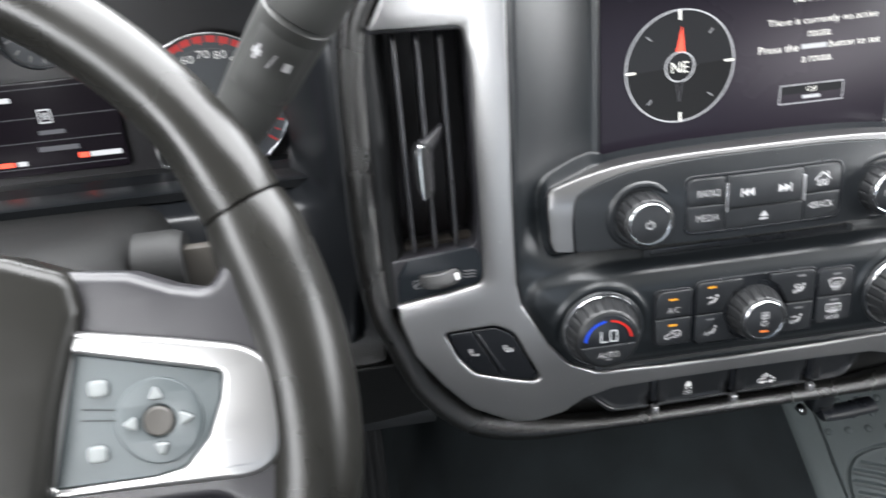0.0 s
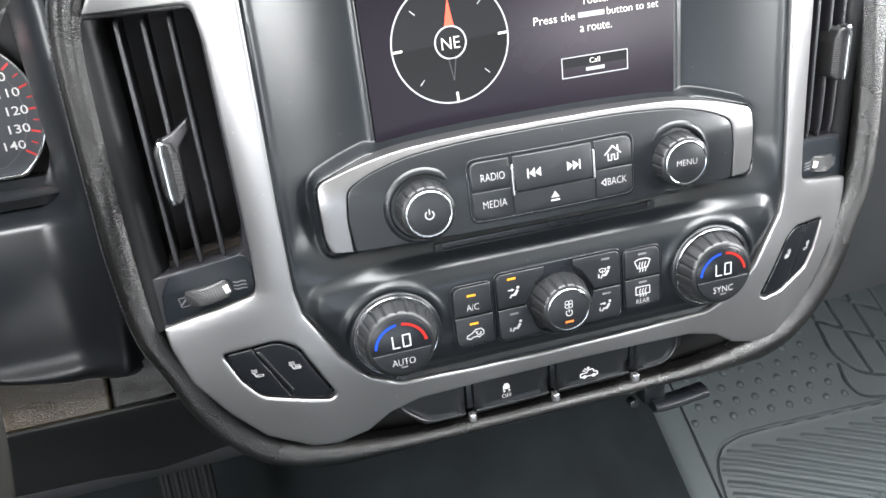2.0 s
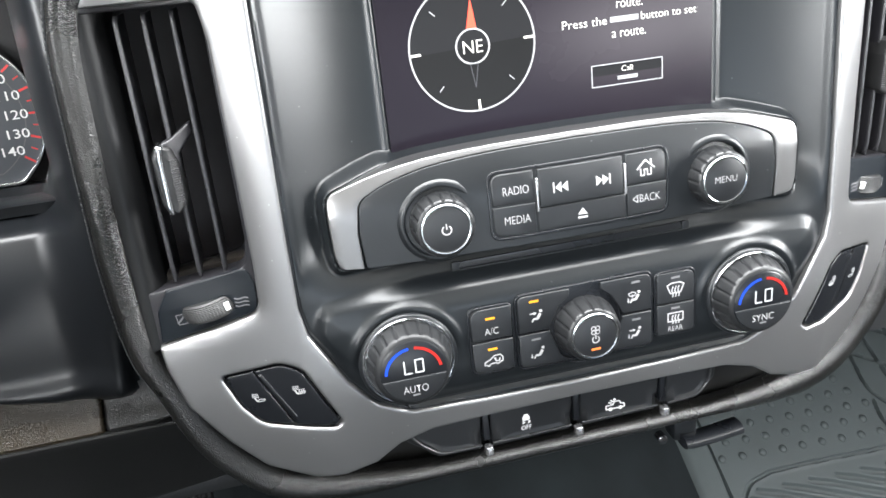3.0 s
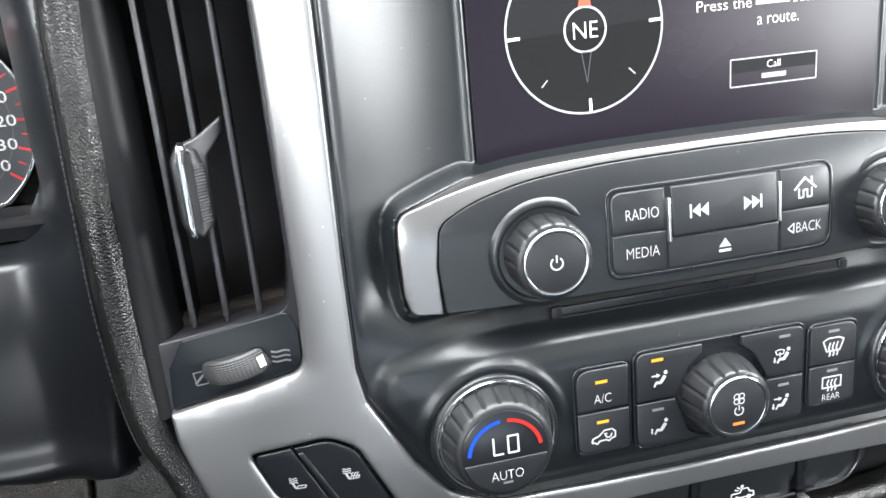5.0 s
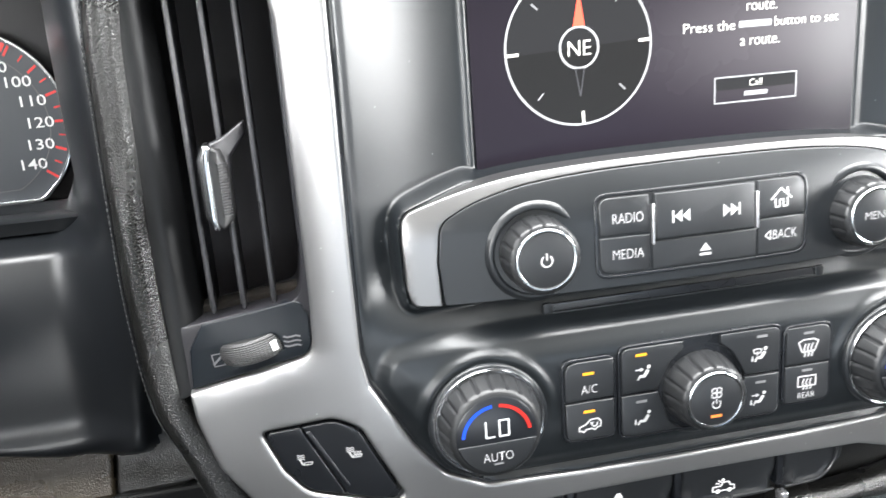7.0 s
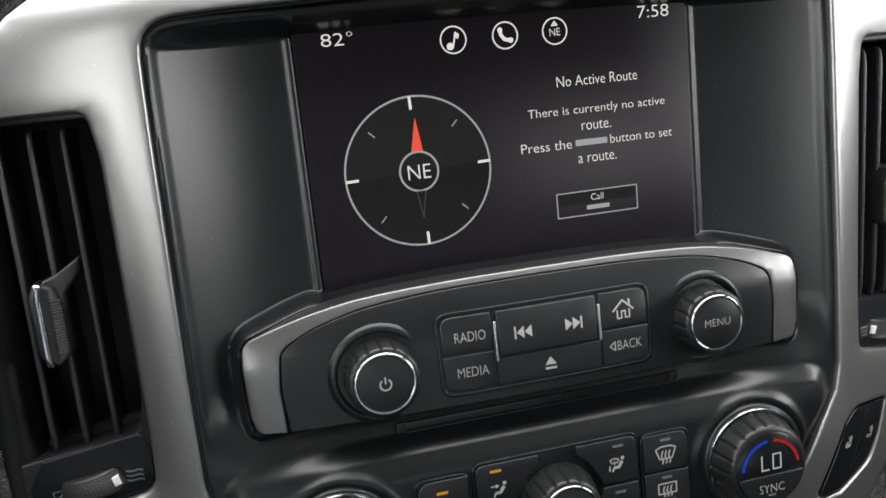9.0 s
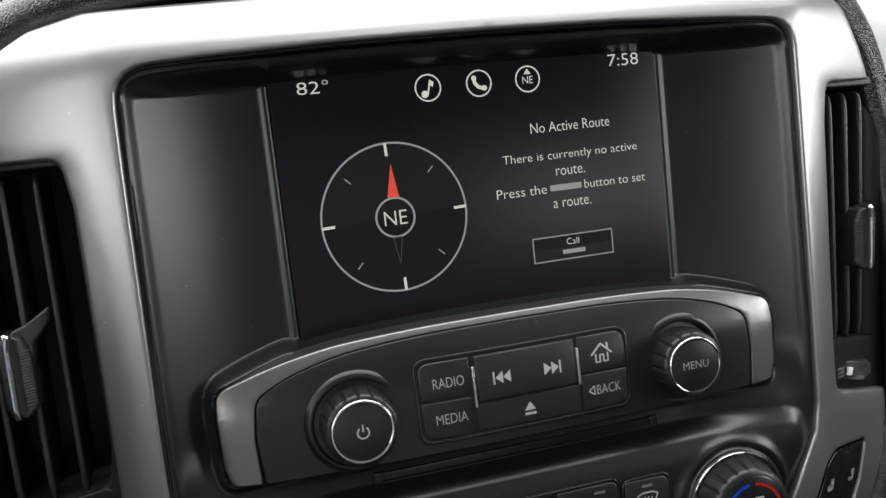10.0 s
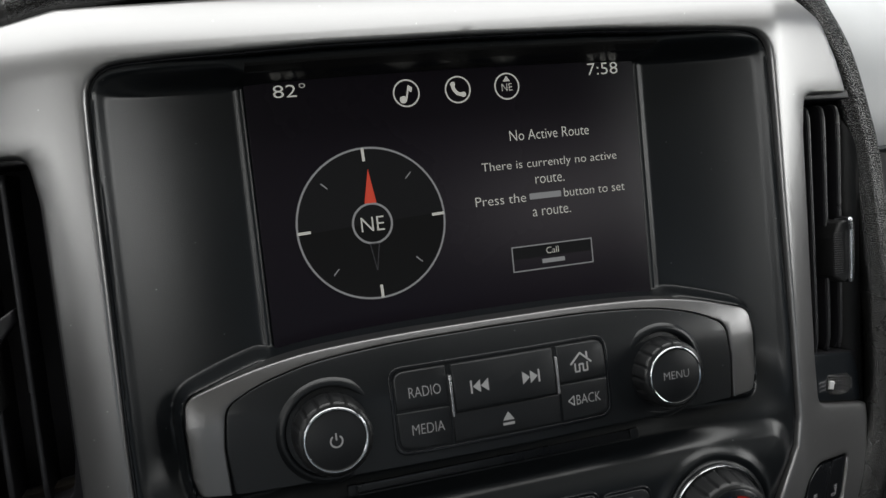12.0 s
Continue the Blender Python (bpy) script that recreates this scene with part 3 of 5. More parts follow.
def seated(cx, cz, s, up=False, down=True, screen=False, mid=False):
    """An airflow sign: a seated figure drawn as head dot and bent bar, with arrows."""
    out = [circle(cx + 2.6 * s, cz + 2.6 * s, 0.85 * s, 12)]
    out += stroke([(cx + 2.2 * s, cz + 1.0 * s), (cx + 0.6 * s, cz - 1.4 * s)], 1.5 * s) + stroke([(cx + 0.6 * s, cz - 1.5 * s), (cx - 1.4 * s, cz - 1.3 * s)], 1.2 * s)
    out += stroke([(cx - 1.4 * s, cz - 1.3 * s), (cx - 2.2 * s, cz - 2.9 * s)], 0.8 * s)
    if mid:
        out += stroke([(cx - 3.2 * s, cz + 1.7 * s), (cx - 1.0 * s, cz + 1.7 * s)], 0.6 * s) + [[(cx - 1.2 * s, cz + 2.7 * s), (cx - 1.2 * s, cz + 0.7 * s), (cx + 0.4 * s, cz + 1.7 * s)]]
    if down:
        out += [[(cx - 4.2 * s, cz - 1.7 * s), (cx - 2.8 * s, cz - 1.7 * s), (cx - 3.5 * s, cz - 3.0 * s)]] + stroke([(cx - 3.5 * s, cz - 0.4 * s), (cx - 3.5 * s, cz - 1.8 * s)], 0.6 * s)
    if screen:
        out += stroke([(cx - 3.2 * s, cz + 2.4 * s), (cx - 1.2 * s, cz + 2.9 * s), (cx + 0.8 * s, cz + 2.4 * s), (cx + 0.2 * s, cz + 0.8 * s), (cx - 2.6 * s, cz + 0.8 * s)], 0.5 * s, True)
        out += stroke([(cx - 1.2 * s, cz - 0.2 * s), (cx - 1.2 * s, cz + 1.6 * s)], 0.5 * s)
    return out


def wavy(cx, z0, z1, w):
    return stroke([(cx + 0.4 * math.sin(k * 1.5), z0 + (z1 - z0) * k / 5) for k in range(6)], w)


def climate():
    ob = thing("climate_control_panel", "black climate control panel with three rotary knobs and push buttons", "climate control")
    y = lambda d: (lambda x, z: 443.2 - d)
    key, top = y(1.9), y(2.05)

    def button(pts, bevel=0.65):
        return plate("button", [rnd(pts)], key, BUTTON_BLACK, ob, 5, bevel)

    def lamp(cx, cz, b, lit):
        flat("indicator", [box2(cx - 2.6, cz - 0.65, cx + 2.6, cz + 0.65, 0.3)], top, AMBER if lit else GREY_PRINT, b)

    for box, r in (((-65.6, 680.6, -40.4, 720.6), 4), ((40.2, 681.6, 65, 721), 4), ((-39.6, 678.2, 39.4, 723.4), 4)):
        x0, z0, x1, z1 = box
        plate("key_surround", [box2(x0, z0, x1, z1, r + 1), box2(x0 + 1.2, z0 + 1.2, x1 - 1.2, z1 - 1.2, r)], y(1.3), DARK_GLOSS, ob, 3, 0.4)
        plate("key_well", [box2(x0 + 0.6, z0 + 0.6, x1 - 0.6, z1 - 0.6, r)], y(0.3), DARK_GLOSS, ob, 2, 0.3)
    b = button([(-64.2, 701.2), (-41.8, 701.2), (-41.8, 719.2), (-64.2, 719.2, 6)])
    words("lettering", "A/C", -53.2, 706.2, 4.0, 7.4, top, PRINT, b)
    lamp(-53.5, 713.6, b, True)
    b = button([(-64.2, 682, 4), (-41.8, 682), (-41.8, 700), (-64.2, 700)])
    body = stroke([(-58.4, 686.6), (-58.2, 688.4), (-55.4, 689.4), (-53.0, 691.6), (-49.6, 691.7), (-48.2, 690.2), (-48.3, 687.8), (-50.0, 687.4), (-51.0, 686.4), (-52.4, 687.2), (-55.2, 687.0), (-56.2, 685.8), (-57.4, 686.6)], 0.7, True)
    turn_sign = arc(-51.2, 689.4, 1.3, 150, 380, 0.7, 10) + [[(-53.4, 690.4), (-51.6, 690.2), (-52.6, 688.6)]]
    flat("recirculation_icon", body + turn_sign, top, PRINT, b)
    lamp(-53.5, 695.6, b, True)
    for sx in (-1, 1):
        for lo, hi, r_lo, r_hi in ((679.6, 699.6, 4, 0), (700.8, 722, 0, 4)):
            outer = [(sx * 38.2, lo, r_lo), (sx * 38.2, hi, r_hi)]
            mid = [(sx * 9, hi), (sx * 9, 698.4 + (19.6 if hi > 710 else -19.6)), (sx * 15.0, 698.4 + (14.6 if hi > 710 else -14.6)), (sx * 20.6, hi - 21 if hi > 710 else lo + 19.8), (sx * 21, lo if hi > 710 else hi)]
            if hi < 710:
                mid = [(sx * 21, hi), (sx * 20.6, hi - 1.5), (sx * 15, 683.6), (sx * 9, 679.6)]
            else:
                mid = [(sx * 9, hi), (sx * 9, 718.2), (sx * 15, 713.2), (sx * 20.6, 702.4), (sx * 21, lo)]
            pts = outer + mid if hi > 710 else [outer[0], outer[1]] + mid
            b = button(pts if sx > 0 else pts[::-1])
            c, cz = sx * 28.2, (lo + hi) / 2 - 1.6
            if sx < 0:
                flat("airflow_icon", seated(c, cz, 1.05, down=hi < 710, mid=hi > 710), top, PRINT, b)
            else:
                flat("airflow_icon", seated(c, cz, 1.05, down=True, screen=hi > 710, mid=hi < 710), top, PRINT, b)
            lamp(sx * 29, hi - 3.4, b, sx < 0 and hi > 710)
    b = button([(41.6, 701.8), (63.8, 701.8), (63.8, 719.8, 5), (41.6, 719.8)])
    fan = stroke([(47.5, 712.4), (50, 713.6), (55, 713.6), (57.5, 712.4), (55.6, 707.6), (49.4, 707.6)], 0.7, True)
    flat("defrost_icon", fan + [q for k in (-1.8, 0, 1.8) for q in wavy(52.5 + k, 705.2, 711.4, 0.7)], top, PRINT, b)
    lamp(52.5, 716.8, b, False)
    b = button([(41.6, 682.8), (63.8, 682.8, 4), (63.8, 700.9), (41.6, 700.9)])
    flat("rear_defrost_icon", stroke([(48, 690.4), (48, 695.4), (57, 695.4), (57, 690.4)], 0.7, True) + [q for k in (-1.8, 0, 1.8) for q in wavy(52.5 + k, 688.8, 694, 0.7)], top, PRINT, b)
    words("lettering", "REAR", 52.5, 685.9, 2.9, 8.6, top, PRINT, b)
    lamp(52.5, 698.4, b, False)
    k = ribbed_knob("fan_knob", -0.5, 698.2, 443.2, 427.6, 17.6, 13.3, ob, 21.0, BUTTON_BLACK, "black fluted fan speed knob with a chrome ring", 1.3, 16)
    on = lambda x, z: 427.3
    petals = [q for a in range(45, 405, 90) for q in arc(-0.5 + 1.5 * math.cos(radians(a)), 702 + 1.5 * math.sin(radians(a)), 1.25, 0, 360, 0.5, 10)]
    flat("fan_icon", petals, on, PRINT, k)
    flat("power_icon", power_icon(-0.5, 696.6, 1.9), on, PRINT, k)
    flat("indicator", [box2(-3.1, 690.3, 2.1, 691.6, 0.3)], on, ORANGE, k)
    for cx, word in ((-98.6, "AUTO"), (98.3, "SYNC")):
        cz = 698.4
        g = part("temperature_knob", lathe(cx, cz, [(22.6, 446), (22.6, 441.0), (22.3, 440.0), (20.2, 432.0), (19.7, 430.6), (18.6, 429.6), (17.2, 429.4)], 240, 20, 0.8, (1, 2, 3)),
                 KNOB_GREY, ob, "black fluted temperature knob with a lit display", 50)
        part("collar", lathe(cx, cz, [(26.5, 447), (26.2, 442.2), (25.2, 441.4), (23.4, 441.6), (22.9, 443)], 72), SATIN_BLACK, g, "", 60)
        part("chrome_ring", lathe(cx, cz, [(24.6, 442.6), (24.7, 441.2), (24.2, 440.5), (23.6, 440.7), (23.4, 442)], 72), CHROME, g, "thin chrome ring", 60)
        part("cap", lathe(cx, cz, [(17.6, 431), (17.3, 429.3), (16.6, 428.9), (0.2, 428.8)], 56), DARK_GLOSS, g)
        f = lambda x, z: 428.55
        plate("push_face", [[(cx + 16.9 * math.cos(a), cz - 3.2 + 0 * a if k in (0, 24) else cz + 16.9 * math.sin(a)) for k, a in enumerate([radians(191 + 158 * q / 24) for q in range(25)])]],
              lambda x, z: 428.3, BUTTON_BLACK, g, 1.2, 0.3)
        words("lettering", word, cx, cz - 9.4, 4.0, 13.0, lambda x, z: 428.1, PRINT, g)
        flat("indicator", [box2(cx - 2, cz - 13.2, cx + 2, cz - 12.2, 0.3)], lambda x, z: 428.1, GREY_PRINT, g)
        flat("cold_arc", arc(cx, cz - 0.8, 14.4, 96, 174, 1.5, 20), f, GLOW_BLUE, g, "lit blue arc")
        flat("warm_arc", arc(cx, cz - 0.8, 14.4, 8, 84, 1.5, 20), f, GLOW_RED, g, "lit red arc")
        seg = stroke([(cx - 4.6, cz + 6.8), (cx - 4.6, cz - 0.4), (cx - 0.9, cz - 0.4)], 0.75) + stroke([(cx + 1.2, cz - 0.4), (cx + 1.2, cz + 6.8), (cx + 5.2, cz + 6.8), (cx + 5.2, cz - 0.4)], 0.75, True)
        flat("display_letters", seg, f, GLOW_WHITE, g, "lit white segments reading LO")
    return ob


def circle_list(centres, r):
    return [circle(x, z, r, 12) for x, z in centres]


# ---------------------------------------------------------------- display


def display():
    ob = thing("touch_screen", "lit colour touch screen showing a compass and route text", "screen")
    g = lambda x, z: 471.4
    plate("glass", [rnd(both([(0, 915.5), (60, 915.2), (90, 914, 1), (90, 796, 1), (0, 796)]))], g, SCREEN_PICTURE, ob, 3, 0.2)
    f, f2, f3 = (lambda x, z: 471.15), (lambda x, z: 470.95), (lambda x, z: 470.75)
    cx, cz = -42.4, 850.0
    flat("sky_half", [circle(cx, cz, 32, 40, 3, 183)], f, PIXEL_HAZE, ob, "dim grey upper half of the compass")
    flat("ground_half", [circle(cx, cz, 32, 40, 183, 363)], f, PIXEL_GROUND, ob, "near-black lower half of the compass")
    flat("compass_ring", arc(cx, cz, 32.6, 0, 360, 0.85, 72), f2, PIXEL_GREY, ob, "pale grey compass ring")
    flat("hub_ring", arc(cx, cz, 8.6, 0, 360, 0.9, 40), f2, PIXEL_GREY, ob)
    for a in range(0, 360, 45):
        r0, r1, w, m = (27.2, 32.3, 1.15, PIXEL_WHITE) if a % 90 == 0 else (24.5, 28, 0.5, PIXEL_GREY)
        c, s = math.cos(radians(a + 2)), math.sin(radians(a + 2))
        flat("compass_tick", stroke([(cx + r0 * c, cz + r0 * s), (cx + r1 * c, cz + r1 * s)], w), f3, m, ob)
    flat("north_needle", [[(cx - 2.6, cz + 8.8), (cx + 2.6, cz + 8.8), (cx + 0.4, cz + 23.5)]], f3, PIXEL_RED, ob, "red compass needle")
    flat("south_needle", stroke([(cx - 2.0, cz - 8.8), (cx + 2.0, cz - 8.8), (cx, cz - 20.5)], 0.4, True), f3, PIXEL_DIM, ob)
    words("heading_text", "NE", cx, cz - 0.2, 6.2, 10.2, f3, PIXEL_WHITE, ob)
    words("temperature_text", "82°", -71.5, 909, 5.4, 13.5, f2, PIXEL_WHITE, ob)
    words("clock_text", "7:58", 73.9, 909.7, 5.4, 15.5, f2, PIXEL_WHITE, ob)
    for c, kind in ((-21.3, "note"), (2.3, "phone"), (25.6, "compass")):
        ring = flat("menu_icon", arc(c, 904.6, 5.7, 0, 360, 0.6, 36), f2, PIXEL_WHITE, ob, "white ringed icon")
        if kind == "note":
            flat("note_sign", [circle(c - 1.6, 901.9, 1.6, 14)] + stroke([(c - 0.2, 902), (c + 1.2, 907.8)], 0.7) + [[(c + 0.9, 907.9), (c + 2.7, 907.0), (c + 2.3, 904.8), (c + 0.6, 906)]], f2, PIXEL_WHITE, ring)
        elif kind == "phone":
            flat("phone_sign", stroke([(c - 2.4, 907), (c - 1.9, 904.9), (c - 0.4, 903.0), (c + 2.2, 902.2)], 1.5) + [circle(c - 2.2, 907, 1.15, 12), circle(c + 2.4, 902.4, 1.2, 12)], f2, PIXEL_WHITE, ring)
        else:
            words("heading_sign", "NE", c, 904.2, 3.2, 5.0, f2, PIXEL_WHITE, ring)
            flat("arrow_sign", [[(c - 1.7, 906.8), (c + 1.7, 906.8), (c, 909.2)]], f2, PIXEL_WHITE, ring)
    words("route_title", "No Active Route", 44.4, 882.2, 4.6, 39.5, f2, PIXEL_WHITE, ob)
    words("route_line", "There is currently no active", 43.6, 868.6, 4.9, 67.5, f2, PIXEL_WHITE, ob)
    words("route_line", "route.", 42.5, 861.4, 3.7, 14.5, f2, PIXEL_WHITE, ob)
    words("route_line", "Press the", 17.6, 854.0, 4.2, 24.4, f2, PIXEL_WHITE, ob)
    flat("blanked_word", [box2(31.6, 852.6, 47.4, 855.4, 0.4)], f2, PIXEL_GREY, ob)
    words("route_line", "button to set", 64.6, 854.3, 4.0, 31.4, f2, PIXEL_WHITE, ob)
    words("route_line", "a route.", 42, 846.6, 3.7, 19, f2, PIXEL_WHITE, ob)
    call = flat("call_button", stroke([(20.5, 820.4), (60.5, 820.4), (60.5, 831.6), (20.5, 831.6)], 0.55, True), f3, PIXEL_GREY, ob, "outlined on-screen button")
    flat("button_sheen", [box2(20.8, 826, 60.2, 831.3)], f, PIXEL_HAZE, call)
    words("button_text", "Call", 40.5, 828.5, 3.0, 6.2, f2, PIXEL_WHITE, call)
    flat("blanked_word", [box2(35, 822.8, 46.4, 824.8, 0.3)], f2, PIXEL_GREY, call)
    return ob


fascia()
silver_frame()
radio()
climate()
display()

# ---------------------------------------------------------------- padded leather roll round the stack
ROLL = [(0, 958.5, 462), (60, 958, 462.5), (118, 956, 464), (160, 951.5, 467), (185, 943, 470), (201, 926.5, 472), (214.5, 907.5, 473), (224.5, 882, 474), (231.5, 851, 474.5),
        (234.2, 800, 475), (234.8, 760, 475.5), (231.8, 716, 476), (223.3, 690, 477), (207.5, 652.3, 478), (181.5, 623, 477), (152, 612, 475.5), (112, 608.6, 473), (60, 608.2, 472), (0, 608.0, 472)]


ROLL_DRIVER = [(0, 958.5, 462), (60, 958, 462.5), (118, 955.5, 464), (162, 949, 467), (180, 943, 469), (195, 934.5, 471), (208.5, 923.5, 472), (220, 909, 473), (228, 892, 474), (231.6, 871, 474.5), (232.8, 848, 474.8)] + ROLL[9:]


def roll_path(per=8):
    """The padded roll as a closed loop; on the passenger side it runs back a little towards the top."""
    half = spline([Vector((x, y, z)) / 1000 for x, z, y in ROLL], per)
    other = spline([Vector((-x, y, z)) / 1000 for x, z, y in ROLL_DRIVER], per)
    back = lambda p: (0.06 + 0.055 * float(ease(p.z, 0.73, 0.89))) * max(0.0, p.x - 0.152)
    return [p + Vector((0, back(p), 0)) for p in half] + other[-2:0:-1]


def leather_roll():
    ob = thing("padded_trim", "grained black leather padded roll edging the centre stack", "trim")
    pts = roll_path()
    path, n = [], len(pts)
    for i, p in enumerate(pts):
        along = (pts[(i + 1) % n] - pts[i - 1]).normalized()
        out = along.cross(Vector((0, -1, 0))).normalized()
        if out.dot(p - Vector((0, p.y, 0.78))) < 0:
            out = -out
        path.append((p, out, Vector((0, -1, 0))))
    bm, rings = bmesh.new(), []
    for p, out, fr in path:
        low = max(0.0, min(1.0, (0.70 - p.z) / 0.05)) * max(0.0, min(1.0, (abs(p.x) - 0.10) / 0.06))
        wide = 0.0082 + 0.0020 * low + 0.0012 * (p.x > 0.15) + 0.0012 * float(ease(p.z, 0.89, 0.93)) - 0.0024 * max(0.0, min(1.0, (0.135 - abs(p.x)) / 0.05)) * (p.z < 0.7)
        crease = float(ease(p.z, 0.795, 0.85)) * float(1 - ease(p.z, 0.905, 0.93))
        ring = []
        for k in range(36):
            a = 2 * math.pi * k / 36
            ca, sa = math.cos(a), math.sin(a)
            px = math.copysign(abs(ca) ** 0.9, ca) * wide
            py = math.copysign(abs(sa), sa) * (0.0084 + 0.0010 * low)
            py -= (0.0023 * crease * math.exp(-((px - 0.0010) / 0.0019) ** 2) + 0.0022 * (1 - low) * max(0.0, px / wide) ** 2) * (sa > 0)
            ring.append(bm.verts.new(p + out * px + fr * py))
        rings.append(ring)
    for a, b in zip(rings, rings[1:] + rings[:1]):
        for i in range(36):
            bm.faces.new((a[i], a[(i + 1) % 36], b[(i + 1) % 36], b[i]))
    part("leather_roll", bm, LEATHER, ob, smooth=70)
    # stitching on the outer flank
    bm = bmesh.new()
    fine = []
    for p, out, _ in path:
        low = float(1 - ease(p.z, 0.63, 0.70))
        fine.append((p + out * (0.0092 + 0.0030 * low + 0.0010 * (p.x > 0.15) + 0.0012 * float(ease(p.z, 0.89, 0.93))) + Vector((0, 0.0002 + 0.0030 * low, 0)), out))
    for (a, o), (b, _) in zip(fine, fine[1:]):
        if a.z < 0.612 and abs(a.x) < 0.16:
            continue
        d = b - a
        steps = max(1, round(d.length / 0.0024))
        for k in range(steps):
            c = a + d * ((k + 0.5) / steps)
            t = d.normalized()
            u, v = o, Vector((0, -1, 0))
            ring = []
            for s, w in ((-0.0009, 0.4), (-0.0005, 1), (0.0005, 1), (0.0009, 0.4)):
                ring.append([bm.verts.new(c + t * s + (u + v * 0.5) * (0.00022 * w) * x + (v - u * 0.5) * (0.00022 * w) * y) for x, y in ((-1, -1), (1, -1), (1, 1), (-1, 1))])
            for r0, r1 in zip(ring, ring[1:]):
                for i in range(4):
                    bm.faces.new((r0[i], r0[(i + 1) % 4], r1[(i + 1) % 4], r1[i]))
    st = part("stitching", bm, THREAD, ob, "grey seam stitches", 0)
    tagged(st, kind="stuff")
    # flank that runs back from the roll
    bm = bmesh.new()
    rows = []
    for p, out, _ in path:
        rows.append([bm.verts.new(p + out * (a + 0.0012 * float(ease(p.z, 0.89, 0.93))) + Vector((0, b, 0))) for a, b in ((0.0066, -0.0006), (0.0088, 0.0008), (0.0102, 0.0040), (0.0112, 0.014), (0.0125, 0.05), (0.014, 0.30))])
    for a, b in zip(rows, rows[1:] + rows[:1]):
        for i in range(5):
            bm.faces.new((a[i], a[i + 1], b[i + 1], b[i]))
    part("flank", bm, DASH_BLACK, ob, "dark grained flank behind the padded roll", 50)
    return ob


# ---------------------------------------------------------------- air vents


def air_vent(side):
    s = side
    ob = thing("air_vent", "black upright air vent with three slats, chrome-edged tab and thumbwheel", "air vent", "dash air vents")
    lip = lambda x, z: 455.5 + 0.25 * (abs(x) - 168)
    outer = [(165.5, 891, 4), (228, 891, 2), (229, 800), (228, 717, 2), (166, 733, 4)]
    hole = [(169.5, 886.5, 4), (223.5, 886.5, 2), (223.8, 800), (223, 749.5, 2), (172, 759.5, 7), (169.5, 775)]
    plate("housing", [flip(rnd(outer), s), flip(rnd(hole), s)], lip, VENT_BLACK, ob, 34, 0.8, 12)
    plate("duct_back", [flip(box2(164, 745, 228, 892), s)], lambda x, z: 515, DUCT, ob, 3, 0.3)
    plate("outer_cheek", [flip(rnd([(213.6, 889, 1), (228.5, 889, 1), (229, 800), (227.5, 717, 1), (221.5, 719, 1), (213.2, 752, 1)]), s)], lambda x, z: lip(x, z) - 1.0 + 0.085 * max(0.0, 225.5 - abs(x)) ** 2, SHADE_BLACK, ob, 28, 0.6, 2)
    for k, cx in enumerate((182.2, 194.9, 207.6)):
        prof = [(cx - 0.9, 884, 0.8), (cx + 0.9, 884, 0.8), (cx + 0.9, 756.5 - 1.1 * k, 0.8), (cx - 0.9, 756.5 - 1.1 * k, 0.8)]
        y0 = 461.5 + 2.6 * k
        slat = plate("slat", [flip(rnd(prof, steps=3), s)], lambda x, z, y0=y0: y0 + 1.2 + 5 * max(0.0, z - 880) ** 2 / 20, VENT_BLACK, ob, 26, 0.7, 6)
        nose = [(Vector((s * cx, y0 + 0.6 + dy, z)) / 1000, Vector((1, 0, 0)), Vector((0, -1, 0))) for z, dy in
                ((884.2, 5.0), (883.4, 2.6), (881.8, 1.0), (878, 0.2), (870, 0), (820, 0), (775, 0), (764 - 1.1 * k, 0.4), (759.6 - 1.1 * k, 1.4), (756.6 - 1.1 * k, 4.0))]
        part("slat_nose", sweep(nose, [(0.00108 * math.cos(q), 0.0011 * math.sin(q)) for q in [2 * math.pi * j / 12 for j in range(12)]]), SLAT_HIGHLIGHT, slat, "rounded front edge with its highlight put into a paler grey", 70)
    if s < 0:
        plate("link_arm", [flip(rnd([(200.5, 820, 2), (199.5, 826, 2), (193.5, 828, 1.5), (184.6, 833.8, 1), (184.6, 828, 1), (191.5, 820, 1), (192, 812, 1)]), s)],
              lambda x, z: 457.0 + 0.62 * max(0.0, 197 - abs(x)), VENT_BLACK, ob, 7, 1.2, 4)
    grip = plate("tab", [flip(rnd([(192.6, 796, 2), (197.6, 791.8, 2), (201.2, 798, 2), (201.2, 822, 3), (198.5, 825.6, 3), (194.5, 824.0, 2), (192.4, 816, 2)]), s)],
                 lambda x, z: 454.2 + 0.9 * max(0.0, 196.8 - abs(x)), TAB_GREY, ob, 16, 1.2, 4, "black tab with chrome edge")
    plate("chrome_edge", [flip(rnd([(198.4, 792.6, 1.5), (200.6, 793.2, 1.5), (203.4, 798.5, 3), (203.8, 821, 4), (200.8, 827.0, 3), (197.4, 826.0, 1.5), (198.6, 820, 2), (198.6, 798, 2)]), s)],
          lambda x, z: 451.4 + 0.10 * max(0.0, abs(x) - 199) ** 1.8, TAB_CHROME, grip, 12, 2.0, 1.5, "curved chrome edge", 3)
    for k in range(19):
        z = 797.6 + k * 1.15
        plate("rib", [flip(box2(192.7, z, 196.2, z + 0.55, 0.2), s)], lambda x, z: 453.7 + 0.9 * max(0.0, 196.8 - abs(x)), VENT_BLACK, grip, 1.2, 0.25)
    # foot of the vent with the thumbwheel
    foot = lambda x, z: 452.6 + 0.26 * (abs(x) - 168) + 0.16 * max(0.0, z - 744)
    wheel_hole = [(180, 739.0, 2), (200, 732.4, 4), (203.8, 738.5, 3), (183.5, 747.0, 4)]
